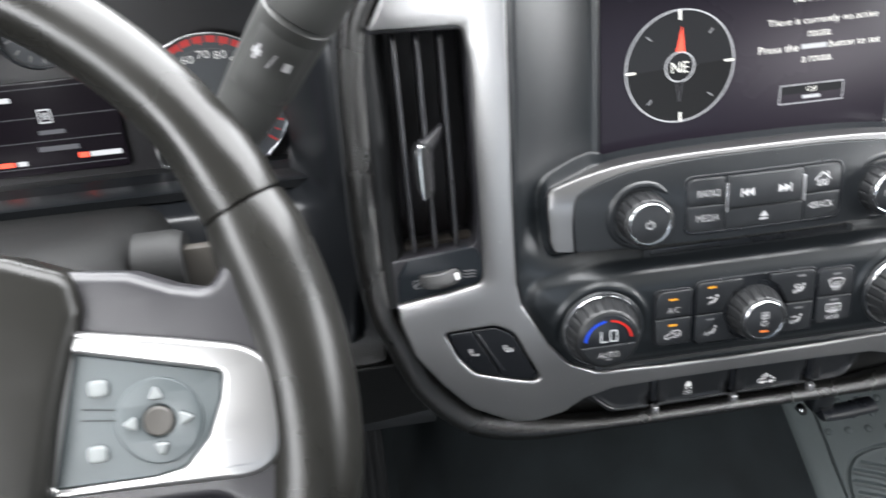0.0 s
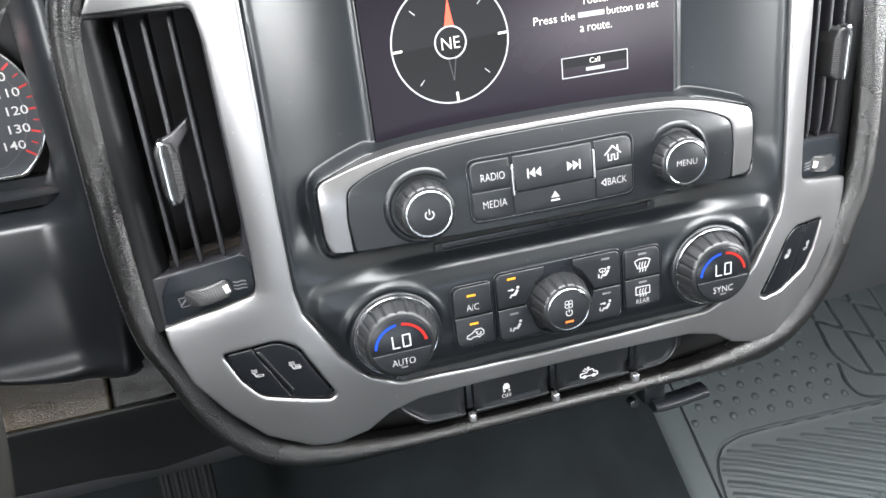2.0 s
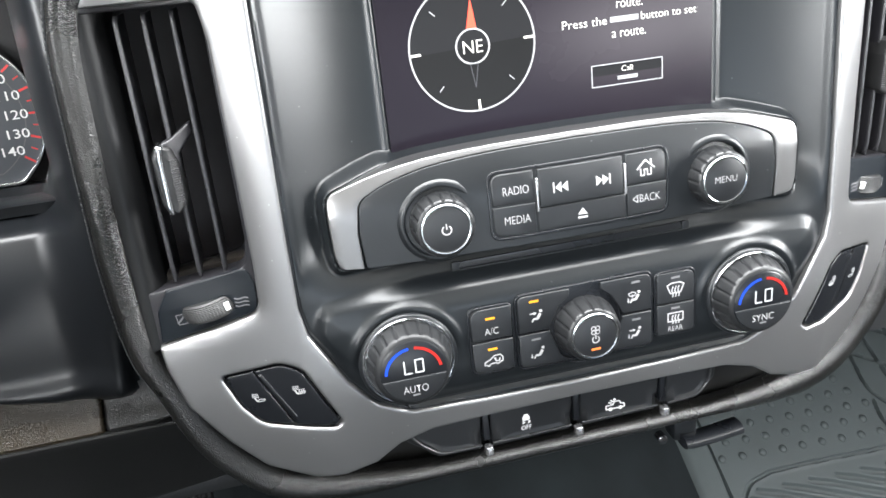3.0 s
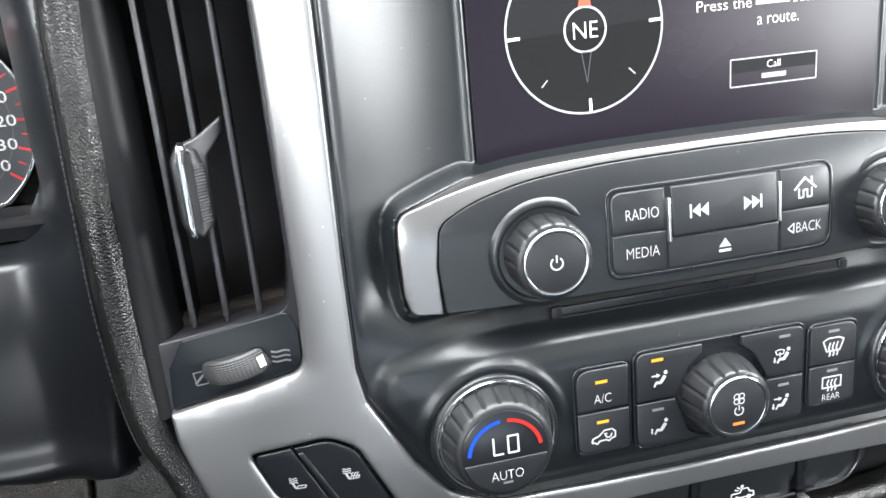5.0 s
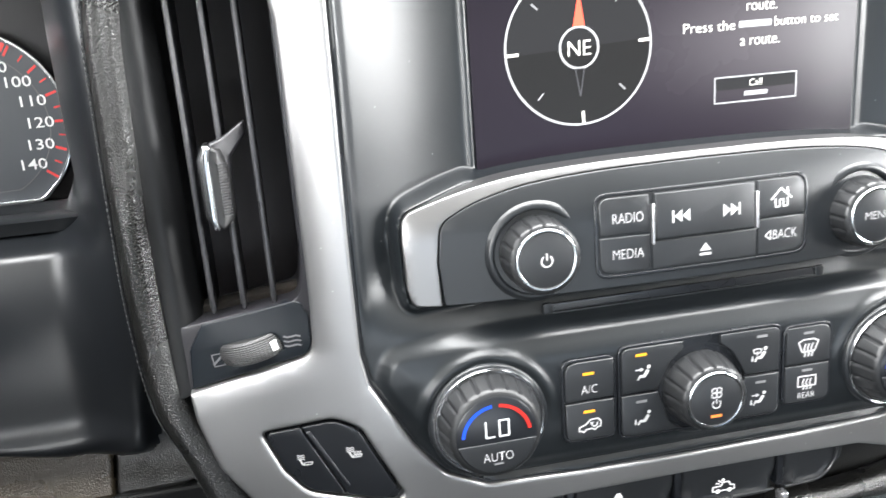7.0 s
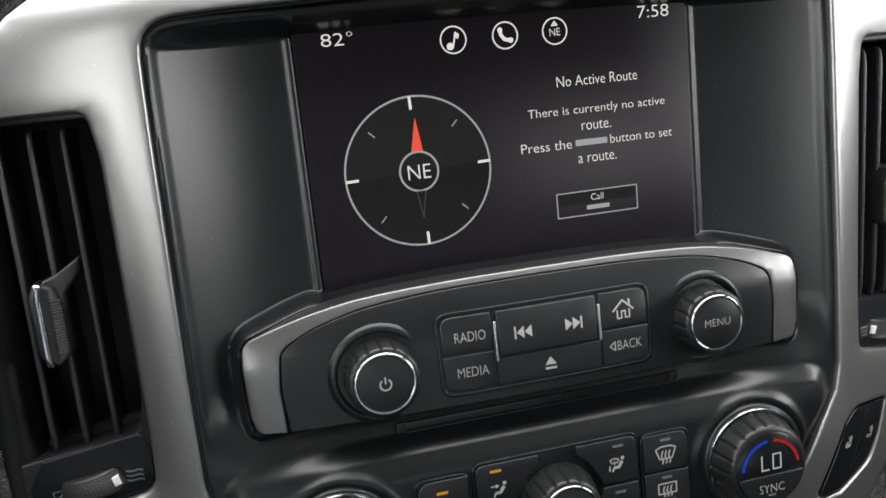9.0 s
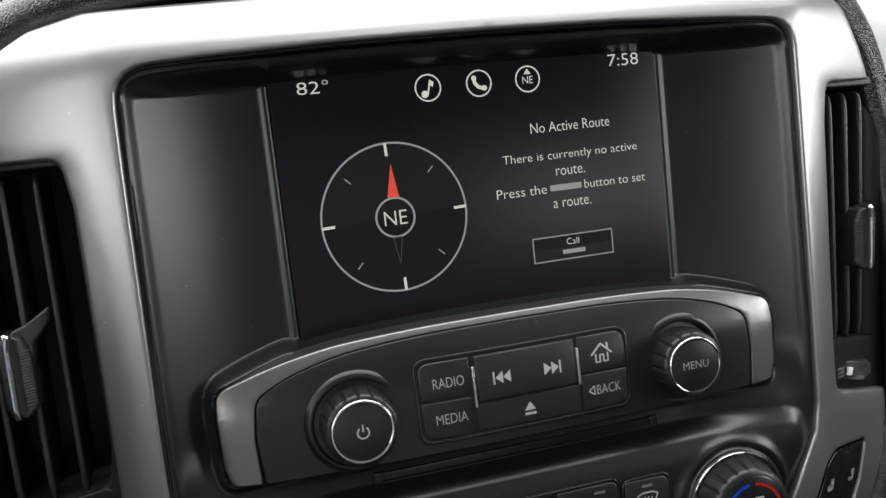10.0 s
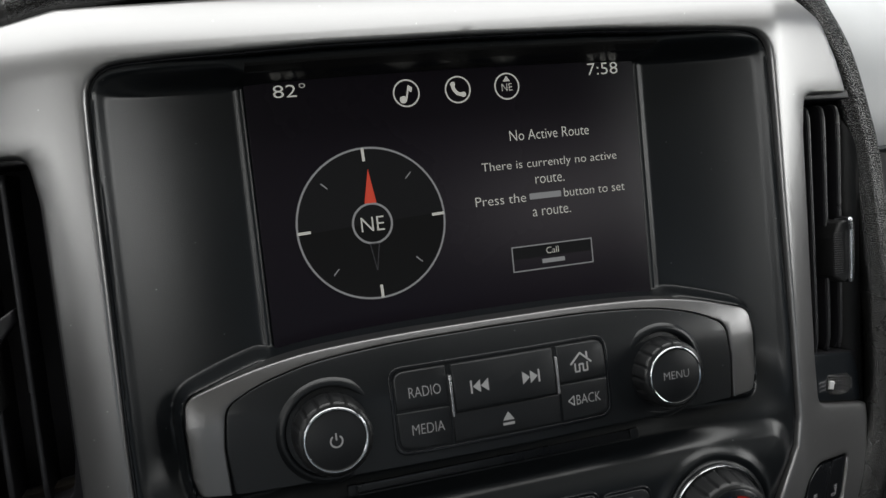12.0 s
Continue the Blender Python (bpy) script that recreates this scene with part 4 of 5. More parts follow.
    plate("foot_panel", [flip(rnd([(169.5, 737, 7), (221, 722.5, 1), (219.5, 740), (213, 751, 1), (172, 759.6, 4), (169, 752, 2)]), s), flip(rnd(wheel_hole), s)], foot, FOOT_BLACK, ob, 6, 0.7, 9)
    bm = bmesh.new()
    c, ax_, R = Vector((s * 0.1917, 0.4722, 0.7398)), Vector((s * 0.20, 0.0, 0.98)).normalized(), 0.0170
    e1 = Vector((0, -1, 0)) - ax_ * Vector((0, -1, 0)).dot(ax_)
    e1.normalize()
    e2 = ax_.cross(e1)
    rings = []
    for u in range(25):
        w = (u - 12) / 12
        rad = R + 0.0016 * (1 - w * w) - 0.00042 * (u % 2)
        rings.append([bm.verts.new(c + ax_ * (w * 0.0050) + (e1 * math.cos(q) + e2 * math.sin(q)) * (rad - 0.00012 * (i % 2)) * (1.0 if abs(w) < 0.99 else 0.96)) for i, q in enumerate([2 * math.pi * k / 144 for k in range(144)])])
    for a, b in zip(rings, rings[1:]):
        for i in range(144):
            bm.faces.new((a[i], a[(i + 1) % 144], b[(i + 1) % 144], b[i]))
    bm.faces.new(rings[0])
    bm.faces.new(rings[-1])
    wheel = part("thumbwheel", bm, TAB_GREY, ob, "knurled grey thumbwheel with a white mark", 0)
    mark = [(182.6, 739.6), (185.0, 739.2), (185.9, 743.2), (183.5, 743.7)]
    plate("mark", [flip(mark, s)], lambda x, z: 454.3 - 0.5 * (abs(x) - 185), WHITE_PRINT, wheel, 2, 0.3)
    on = lambda x, z: foot(x, z) - 0.2
    waves = [q for k in range(3) for q in stroke([(173.4 + 1.7 * j, 744.6 - 2.0 * k + 0.35 * math.sin(j * 1.6)) for j in range(5)], 0.75)]
    flat("airflow_sign", [[(s * x, z) for x, z in q] for q in waves], on, GREY_PRINT, ob)
    closed = stroke([(205.5, 733.4), (210, 732.6), (210.8, 737.8), (206.3, 738.6)], 0.5, True) + stroke([(206, 738), (210.4, 733.4)], 0.9)
    flat("closed_sign", [[(s * x, z) for x, z in q] for q in closed], on, GREY_PRINT, ob)
    dust = plate("dust", [flip(rnd([(170, 757.2, 2), (213, 749.4, 2), (213, 754.4), (170, 762.0, 2)]), s)], lambda x, z: lip(x, z) + 13, DUST, ob, 10, 0.5)
    tagged(dust, "brown dust gathered at the foot of the slats")
    if s > 0:
        for o in ob.children_recursive:
            for v in o.data.vertices:
                v.co.y += wing(v.co.x * 1000, v.co.z * 1000) / 1000
    return ob


# ---------------------------------------------------------------- seat heater switches


def seat_icon(cx, cz, s, back):
    waves = [q for k in range(3) for q in stroke([(cx - 2.6 * s + 0.5 * j * s, cz + (2.6 - 0.9 * k) * s + 0.25 * s * math.sin(j * 1.7)) for j in range(7)], 0.42 * s)]
    seat = stroke([(cx - 1.6 * s, cz + 0.8 * s), (cx - 0.6 * s, cz - 1.6 * s)], 0.8 * s) + stroke([(cx - 0.4 * s, cz - 1.8 * s), (cx + 3.0 * s, cz - 1.5 * s), (cx + 3.4 * s, cz - 0.4 * s), (cx + 0.4 * s, cz - 0.6 * s)], 0.42 * s, True)
    if back:
        seat += [q for k in range(3) for q in wavy(cx + (0.8 + 1.0 * k) * s, cz - 1.6 * s, cz + 1.0 * s, 0.4 * s)]
    return waves + seat


def seat_switch(side):
    s = side
    ob = thing("seat_heater_switch", "gloss black seat heater switch pair set in the silver bezel", "switch", "seat heater switches")
    lie = lambda d: (lambda x, z: silver_depth(x, z) - d)
    plate("well", [flip(rnd(SEAT_HOLE), s)], lie(-5.5), DARK_GLOSS, ob, 2, 0.2, 4)
    inner = [(177.6, 704), (164, 706.2, 12), (154.4, 701.4, 9), (138.9, 667.6, 2.5), (142, 665.8, 2), (161.3, 670)]
    outer = [(193.4, 701.6, 2.5), (178.6, 703.9), (162.4, 670.2), (177.6, 673.2, 11), (186.2, 684.0, 8)]
    for pts, c in ((outer, (178.6, 688)), (inner, (157.5, 690.5))):
        b = plate("rocker", [flip(rnd(pts), s)], lie(-0.7), DARK_GLOSS, ob, 5, 0.5, 4)
        icon = seat_icon(s * c[0] if s < 0 else -c[0], c[1], 1.05, c[0] < 170)
        flat("seat_icon", [[(x if s < 0 else -x, z) for x, z in q] for q in icon], lie(-0.45), PRINT, b)
    plate("divider", [flip(rnd([(176.6, 701.8, 0.6), (174.4, 702.2, 0.6), (160.0, 674.8, 0.6), (162.0, 674.2, 0.6)]), s)], lie(0.0), DARK_GLOSS, ob, 3, 0.5)
    return ob


# ---------------------------------------------------------------- switch bank under the bezel


def switch_bank():
    ob = thing("switch_bank", "row of black rocker switches with chrome clips beneath the bezel", "switch")
    plate("recess", [rnd([(-158, 655), (158, 655), (150, 606), (-150, 606)])], lambda x, z: 484, MATTE_BLACK, ob, 4, 0.5)
    shapes = [[(-59.2, 617.6, 2), (-59.2, 648, 1), (-106, 648, 2), (-104.5, 637, 8), (-86, 618.6, 10)], [(-53.4, 617.6, 2), (-3.2, 618.4, 2), (-3.2, 648, 1), (-53.4, 648, 1)],
              [(2.2, 618.4, 2), (52.2, 619, 2), (52.2, 648, 1), (2.2, 648, 1)], [(57.8, 619, 2), (80, 621, 9), (89.5, 633, 7), (91, 648, 2), (57.8, 648, 1)]]
    for k, pts in enumerate(shapes):
        shape = rnd(pts)

        def face(x, z):
            if z > 636:
                return 464.0 - 0.06 * (z - 619)
            d = float(distance(np.array([x]), np.array([z]), shape)[0])
            return 464.0 - 0.06 * (z - 619) + min(1.0, (636 - z) / 9) * (0.55 * max(0.0, 4.8 - d) - 1.6 * math.exp(-((d - 4.6) / 1.3) ** 2))

        b = plate("rocker", [shape], face, BUTTON_BLACK, ob, 14, 0.8, 1.6, res=3)
        on = lambda x, z: 463.8 - 0.06 * (z - 619)
        edge = [[(-60, 622.6), (-72, 622.6), (-84, 623.4), (-93, 630), (-99.5, 637.5), (-101, 642)], [(-52.8, 622.6), (-28, 622.8), (-4, 623.2)],
                [(2.8, 623.2), (28, 623.5), (51.6, 623.8)], [(58.4, 624), (74, 624.6), (81, 628), (85.4, 635), (86.6, 644)]][k]
        tube = [(Vector((p.x / 1000, 0.4630 - 0.00006 * (p.y - 619), p.y / 1000)), Vector((0, -1, 0)), Vector((0, 0, 1)) if k in (1, 2) else Vector((0.5 if k == 0 else -0.5, 0, 0.86))) for p in spline([(x, z, 0) for x, z in edge], 5)]
        # Added tube in a paler black that draws the lip's highlight.
        part("lip", sweep(tube, [(0.0009 * math.cos(q), 0.0008 * math.sin(q)) for q in [2 * math.pi * j / 12 for j in range(12)]]), LIP_BLACK, b, "", 60)
        if k == 1:
            cx, cz = -31.8, 632.5
            car = [box2(cx - 2.2, cz + 0.4, cx + 2.2, cz + 3.2, 0.6), [(cx - 1.6, cz + 3.2), (cx + 1.6, cz + 3.2), (cx + 1.1, cz + 4.6), (cx - 1.1, cz + 4.6)]]
            car += stroke([(cx - 2, cz - 0.2), (cx - 0.8, cz - 0.9), (cx - 2, cz - 1.7)], 0.6) + stroke([(cx + 1.4, cz - 0.2), (cx + 2.4, cz - 0.9), (cx + 1.4, cz - 1.7)], 0.6)
            flat("traction_icon", car, on, WHITE_PRINT, b)
            words("lettering", "OFF", cx, cz - 4.6, 3.0, 6.0, on, WHITE_PRINT, b)
        if k == 2:
            cx, cz = 24.6, 629.2
            truck = stroke([(cx - 6, cz - 1.6), (cx - 6, cz + 1), (cx - 1.5, cz + 1.2), (cx - 0.6, cz + 3.2), (cx + 2.6, cz + 3.2), (cx + 3.4, cz + 1.2), (cx + 5.6, cz + 0.8), (cx + 5.8, cz - 1.6)], 0.7, True)
            truck += circle_list([(cx - 3.2, cz - 1.8), (cx + 3.2, cz - 1.8)], 1.3) + stroke([(cx - 1.6, cz + 3.4), (cx - 3.2, cz + 4.6)], 0.7) + stroke([(cx - 2.4, cz + 2.6), (cx - 4.4, cz + 3.2)], 0.6) + [circle(cx - 0.6, cz + 4.6, 0.9, 10)]
            flat("cargo_lamp_icon", truck, on, WHITE_PRINT, b)
    for cx in (-56.4, -0.6, 55.0):
        plate("clip", [box2(cx - 2.2, 617.8, cx + 2.2, 623.6, 1.0)], lambda x, z: 457.0, CLIP_METAL, ob, 6, 1.2)
        plate("divider", [box2(cx - 2.0, 625.6, cx + 2.0, 648, 0.5)], lambda x, z: 462.2, DARK_GLOSS, ob, 8, 0.6)
    return ob


def latch():
    ob = thing("release_latch", "black plastic pull latch hanging under the centre stack", "latch")
    part("latch_grip", sweep([(Vector((x, 0.474, z)), Vector((0, 1, 0)), Vector((0, 0, 1))) for x, z in ((0.074, 0.5850), (0.080, 0.5842), (0.095, 0.5850), (0.108, 0.5864), (0.114, 0.5872))],
                             [(0.008 * math.cos(a), 0.0042 * math.sin(a)) for a in [2 * math.pi * k / 14 for k in range(14)]]), DARK_GLOSS, ob)
    part("hanger", block(0.070, 0.476, 0.584, 0.086, 0.490, 0.600, 0.002), SATIN_BLACK, ob)
    part("screw", lathe(60, 590.5, [(3.2, 478), (3.2, 472), (2.6, 471), (0.3, 470.8)], 20), CHROME, ob, "bright screw head")
    return ob


# ---------------------------------------------------------------- instrument cluster and its trim


def height_panel(name, x0, x1, z0, z1, step, fn, keep, mat, ob, smooth=60):
    xs, zs = np.arange(x0, x1 + step / 2, step), np.arange(z0, z1 + step / 2, step)
    px, pz = np.meshgrid(xs, zs)
    y, ok = fn(px, pz), keep(px, pz)
    n = len(xs)
    fs = [(j * n + i, j * n + i + 1, (j + 1) * n + i + 1, (j + 1) * n + i) for j in range(len(zs) - 1) for i in range(n - 1) if ok[j, i] and ok[j + 1, i + 1] and ok[j, i + 1] and ok[j + 1, i]]
    bm = bmesh.new()
    vs = [bm.verts.new((a / 1000, b / 1000, c / 1000)) for a, b, c in zip(px.ravel(), y.ravel(), pz.ravel())]
    for f in fs:
        bm.faces.new([vs[i] for i in f])
    bmesh.ops.delete(bm, geom=[v for v in bm.verts if not v.link_faces], context="VERTS")
    mesh = bpy.data.meshes.new(name)
    bm.to_mesh(mesh)
    bm.free()
    return link(name, mesh, mat, ob, "", smooth)


def instrument_cluster():
    ob = thing("instrument_cluster", "gauge cluster with white numerals and red ticks in a black binnacle", "dashboard")
    Q = rnd([(-239, 1010), (-241, 830), (-243, 740), (-244, 705), (-247, 678, 14), (-264, 672.5, 14), (-292, 673.5), (-330, 683), (-700, 692), (-700, 1010)])

    def lower(px, pz):
        d = distance(px, pz, Q)
        main = 509 + 0.0024 * np.maximum(pz - 704, 0) ** 2 - 3.4 * np.exp(-((pz - 686 - 4 * np.exp(-((px + 262) / 14.0) ** 2)) / 7.0) ** 2)
        u = np.clip((-px - 243) / 40, 0, 1)
        y = 488 + (main - 488) * np.sin(u * math.pi / 2) ** 1.3
        y = y + 16 * (1 - ease(d, -2, 11)) ** 2 * (1 - ease(pz, 700, 735))
        y = y + (7 * np.clip((pz - 786) / 5, 0, 1) ** 2 - 1.5 * np.exp(-((pz - 786) / 3.0) ** 2)) * ease(-px, 252, 284)
        lean = np.maximum(0, pz - 870) * 0.10
        return y + (486 + 114 * u ** 1.7 + lean - y) * ease(pz, 774, 802)

    height_panel("lower_trim", -640, -240, 668.4, 1001, 1.8, lower, lambda px, pz: ((distance(px, pz, Q) > -2.1) & (pz < 791.5)) | ((px > -284) & (pz > 780)), TRIM_BLACK, ob)
    sill = [(Vector((x, 0.5, 0)), Vector((0, 1, 0)), Vector((0, 0, 1))) for x in (-0.64, -0.249)]
    part("sill", sweep(sill, [(0.033, 0.7895), (0.036, 0.7905), (0.060, 0.7885), (0.125, 0.7850), (0.125, 0.779), (0.036, 0.783)]), SATIN_BLACK, ob, "narrow sill before the gauges", 60)
    plate("backing", [box2(-640, 780, -262, 960, 6)], lambda x, z: 608, VENT_BLACK, ob, 6, 0.5)
    hood = [(Vector((x, 0.56, 0.915 + 0.012 * math.sin((x + 0.64) * 8))), Vector((0, 1, 0)), Vector((0, 0, 1))) for x in np.linspace(-0.66, -0.27, 12)]
    part("hood", sweep(hood, [(-0.075, -0.004), (-0.070, 0.006), (0.02, 0.018), (0.10, 0.018), (0.10, 0.010), (0.0, 0.006)]), DASH_BLACK, ob, "black brow over the gauges")
    # speedometer
    cx, cz = -330, 829.5
    face = lambda d: (lambda x, z: 600.0 - d)
    rim = rnd(circle(cx, cz, 49.4, 44, -39, 200) + [(-374, 789.6, 6), (-301, 789.4, 9)])
    dial = plate("speedometer", [rim], face(0), DIAL_GREY, ob, 3, 0.3, 0, "grey dial face")
    grown = rnd(circle(cx, cz, 51.2, 44, -39, 200) + [(-376, 787.8, 7), (-299.6, 787.6, 10)])
    plate("chrome_rim", [grown, rim], face(4), CHROME, dial, 8, 0.4, 0, "thin chrome rim")
    on = face(0.4)
    flat("scale_arc", arc(cx, cz, 39.4, -62, 205, 0.5, 60), on, GREY_PRINT, dial)
    flat("scale_tail", stroke([(cx + 18.5, cz - 34.8), (cx - 30, cz - 36.5)], 0.5), on, GREY_PRINT, dial)
    for k, v in enumerate(range(140, 40, -10)):
        a = radians(-38 + 18.8 * k)
        words("numeral", str(v), cx + 35.2 * math.cos(a), cz + 35.6 * math.sin(a), 5.6, 12.8 if v >= 100 else 8.8, on, WHITE_PRINT, dial, bold=0.006)
        for j in range(2):
            q = a + radians(9.4 * j)
            r0, r1, w = (42.3, 47.6, 1.3) if j == 0 else (43.6, 47.2, 0.8)
            if v == 140 and j == 0:
                r1 = 48.5
            flat("tick", stroke([(cx + r0 * math.cos(q), cz + r0 * math.sin(q)), (cx + r1 * math.cos(q), cz + r1 * math.sin(q))], w), on, RED_PRINT, dial)
    for k in range(7):
        flat("red_band", arc(cx, cz, 45.8, 58 + 11 * k, 66.5 + 11 * k, 4.6, 5), face(0.3), RED_PRINT, dial, "red block of the dial's dashed band")
    part("needle_hub", lathe(cx - 6, cz, [(10, 600), (10, 593), (8.5, 591), (0.3, 590.6)], 32), DARK_GLOSS, dial)
    # driver information display and the small gauges above it
    scr = plate("information_display", [box2(-492, 792, -398, 858, 2)], face(-4), SCREEN, ob, 3, 0.4, 0, "small lit driver display")
    g = face(-3.7)
    for z in (853.5, 833, 816, 797.5):
        flat("rule", [box2(-490, z - 0.25, -400, z + 0.25)], g, PIXEL_DIM, scr)
    flat("gear_sign", stroke([(-452, 829), (-444, 829), (-444, 838), (-452, 838)], 1.0, True) + [box2(-449.6, 831, -448.4, 836), box2(-447.4, 831, -446.2, 836)], g, PIXEL_GREY, scr)
    for x0, z0, x1, z1, m in ((-486, 845, -468, 848.5, PIXEL_GREY), (-455, 820.5, -437, 823.6, PIXEL_DIM), (-458, 808.4, -430, 812, PIXEL_DIM), (-424, 801.5, -402, 805.2, PIXEL_GREY), (-432, 801.5, -425, 805.2, PIXEL_RED), (-488, 799.6, -477, 803.0, PIXEL_RED), (-475, 799.6, -468, 803, PIXEL_GREY)):
        flat("blanked_word", [box2(x0, z0, x1, z1, 0.4)], g, m, scr)
    for c in (-492, -438):
        small = plate("small_gauge", [circle(c, 893, 25, 48)], face(-2), DIAL_GREY, ob, 3, 0.3)
        part("chrome_rim", lathe(c, 893, [(27, 605), (27, 597), (26.3, 595.5), (25.3, 596.5), (25.2, 601)], 56, capped=False), CHROME, small, "thin chrome rim", 50)
        for a in range(200, 345, 24):
            q = radians(a)
            flat("tick", stroke([(c + 19 * math.cos(q), 893 + 19 * math.sin(q)), (c + 23 * math.cos(q), 893 + 23 * math.sin(q))], 0.9), face(-1.6), PRINT, small)
    return ob


def knee_panel():
    ob = thing("knee_panel", "grained dark brown knee panel below the gauge cluster", "panel")
    skin = lambda x, z: 520 - 0.6 * max(0.0, min(667 - z, 12)) + 0.05 * max(0.0, 655 - z) ** 2
    plate("grained_pad", [rnd([(-660, 700), (-271.6, 700), (-273.0, 647, 2), (-318, 645), (-660, 650)])], skin, BROWN_GRAIN, ob, 14, 2.5, 6, res=3)
    plate("end_cap", [rnd([(-270.8, 700), (-232, 700), (-232, 655, 4), (-250, 648, 6), (-272.2, 646)])], lambda x, z: skin(x, z) + 1.2, DARK_GRAIN, ob, 14, 2, 6)
    plate("lower_cover", [rnd([(-660, 652), (-228, 652), (-205, 592), (-262, 583, 10), (-300, 588), (-660, 600)])], lambda x, z: 511 + 0.42 * (652 - z), MATTE_BLACK, ob, 20, 3, 14)
    part("bottom_cover", block(-0.66, 0.54, 0.578, -0.20, 0.85, 0.592, 0.003), DASH_BLACK, ob)
    return ob


# ---------------------------------------------------------------- steering column


def steering_wheel():
    ob = thing("steering_wheel", "black leather steering wheel with silver-trimmed control spoke", "steering wheel")
    ob.matrix_world = LEAN_BACK @ pose(-0.4455, 0.272, 0.785, -22.8, 0, 0)
    R = 0.1870
    low = lambda a: 1 - float(ease(math.sin(a), 0.25, 0.65))

    def rim(name, a0, a1, mat, label):
        n = max(12, int(abs(a1 - a0) / 3))
        path = []
        for k in range(n + 1):
            a = radians(a0 + (a1 - a0) * k / n)
            out = Vector((math.cos(a), 0, math.sin(a)))
            path.append((out * (R - 0.004 * low(a)), out, Vector((0, -1, 0))))
        half = lambda f: 0.0142 + 0.0043 * low(radians(a0 + (a1 - a0) * f)) - 0.0012 * (min(f, 1 - f) < 0.004)
        sec = lambda f: [(half(f) * math.cos(q), half(f) * 1.08 * math.sin(q)) for q in [2 * math.pi * k / 24 for k in range(24)]]
        part(name, sweep(path, sec), mat, ob, label, 60)

    rim("rim_upper", 24.6, 155.4, WHEEL_LEATHER, "smooth worn black leather")
    rim("rim_lower", 155.8, 384.2, WHEEL_LEATHER, "grained black leather")
    for s in (1, -1):
        body = [(50, 64), (108, 60, 5), (127, 57.5, 8), (142, 51, 8), (154, 48, 7), (160, 56, 6), (160, 72), (166, 74, 1), (178, 66), (184, 40), (186, -30), (178, -74, 6), (166, -40, 10), (150, -26, 12), (100, -26), (50, -30)]
        plate("spoke", [flip(rnd(body), s)], lambda x, z: -6 - 0.055 * abs(x) + 0.0022 * max(0.0, abs(x) - 150) ** 2, VENT_BLACK, ob, 22, 5, 12, "satin grey-black spoke", 4)
        trim = [(104, 40, 1), (140, 33), (175.5, 25, 23), (174.5, -19.5, 18), (124, -18.5), (90, -18, 1)]
        pad = [(106.5, 31.5, 1), (156.4, 19, 3), (154.6, 10), (148.8, -3, 7), (139.8, -12.2, 6), (129, -14.2), (94, -14.4, 1)]
        f = lambda x, z: -9.5 - 0.055 * abs(x)
        plate("spoke_trim", [flip(rnd(trim, steps=10), s), flip(rnd(pad), s)], lambda x, z: f(x, z) + 0.006 * max(0.0, abs(x) - 152) ** 2 + 0.004 * max(0.0, -z) ** 2, SILVER, ob, 10, 2.4, 14, "bright silver spoke trim", 4, 60)
        p = plate("control_pad", [flip(rnd(pad), s)], lambda x, z: f(x, z) + 1.8, STEEL_BLUE, ob, 6, 0.6, 14, "grey-blue switch pad")
        up = lambda d: (lambda x, z: f(x, z) + 1.8 - d)
        c = (132.6, 5.0)
        plate("rocker_ring", [circle(s * c[0], c[1], 15.2, 48), circle(s * c[0], c[1], 5.6, 32)], up(0.8), STEEL_BLUE, p, 3, 0.8, 12)
        part("center_button", lathe(s * c[0], c[1], [(5.2, f(c[0], 0) + 2), (5.2, f(c[0], 0) + 0.2), (4.5, f(c[0], 0) - 0.4), (0.3, f(c[0], 0) - 0.1)], 36), KEY_GREY, p)
        for dx, dz in ((0, 9.8), (0, -9.8), (9.8, 0), (-9.8, 0)):
            x, z = s * c[0] + dx, c[1] + dz
            t = Vector((dx, dz)).normalized()
            n = Vector((-t.y, t.x))
            tip = [Vector((x, z)) + t * 3.2, Vector((x, z)) - t * 2.4 + n * 3.0, Vector((x, z)) - t * 2.4 - n * 3.0]
            plate("arrow_nub", [rnd([(v.x, v.y, 1.2) for v in tip])], up(2.4), KEY_PALE, p, 3, 0.9, 0, "raised pale arrow")
        for x, z in ((113.2, 18.6), (110.2, -4.0)):
            plate("switch_nub", [box2(s * x - 3.4, z - 3.0, s * x + 3.4, z + 3.0, 2.2)], up(1.8), KEY_PALE, p, 3, 1.0, 0, "raised pale sign")
        flat("seam_line", stroke([(s * 106.8, 12), (s * 118, 10.4)], 0.5) + stroke([(s * 106, 8.2), (s * 118, 6.8)], 0.5), up(0.3), RUBBER_DARK, p)
    cover = rnd(both([(0, 80), (60, 76, 30), (96, 67, 12), (115, 59, 9), (117, 46, 8), (111.5, 30), (106.5, 14), (100, -12), (92, -46, 20), (62, -82, 24), (0, -96)]))
    cover = [(math.copysign(max(0.0, abs(x) - 6), x), z) for x, z in cover]
    plate("airbag_cover", [cover], lambda x, z: -31 + 0.0009 * (x * x + z * z), WHEEL_LEATHER, ob, 24, 5, 12, "grained black airbag cover", 4)
    part("hub", lathe(0, 0, [(55, 45), (60, 20), (58, 4), (30, 0)], 40), SATIN_BLACK, ob)
    return ob


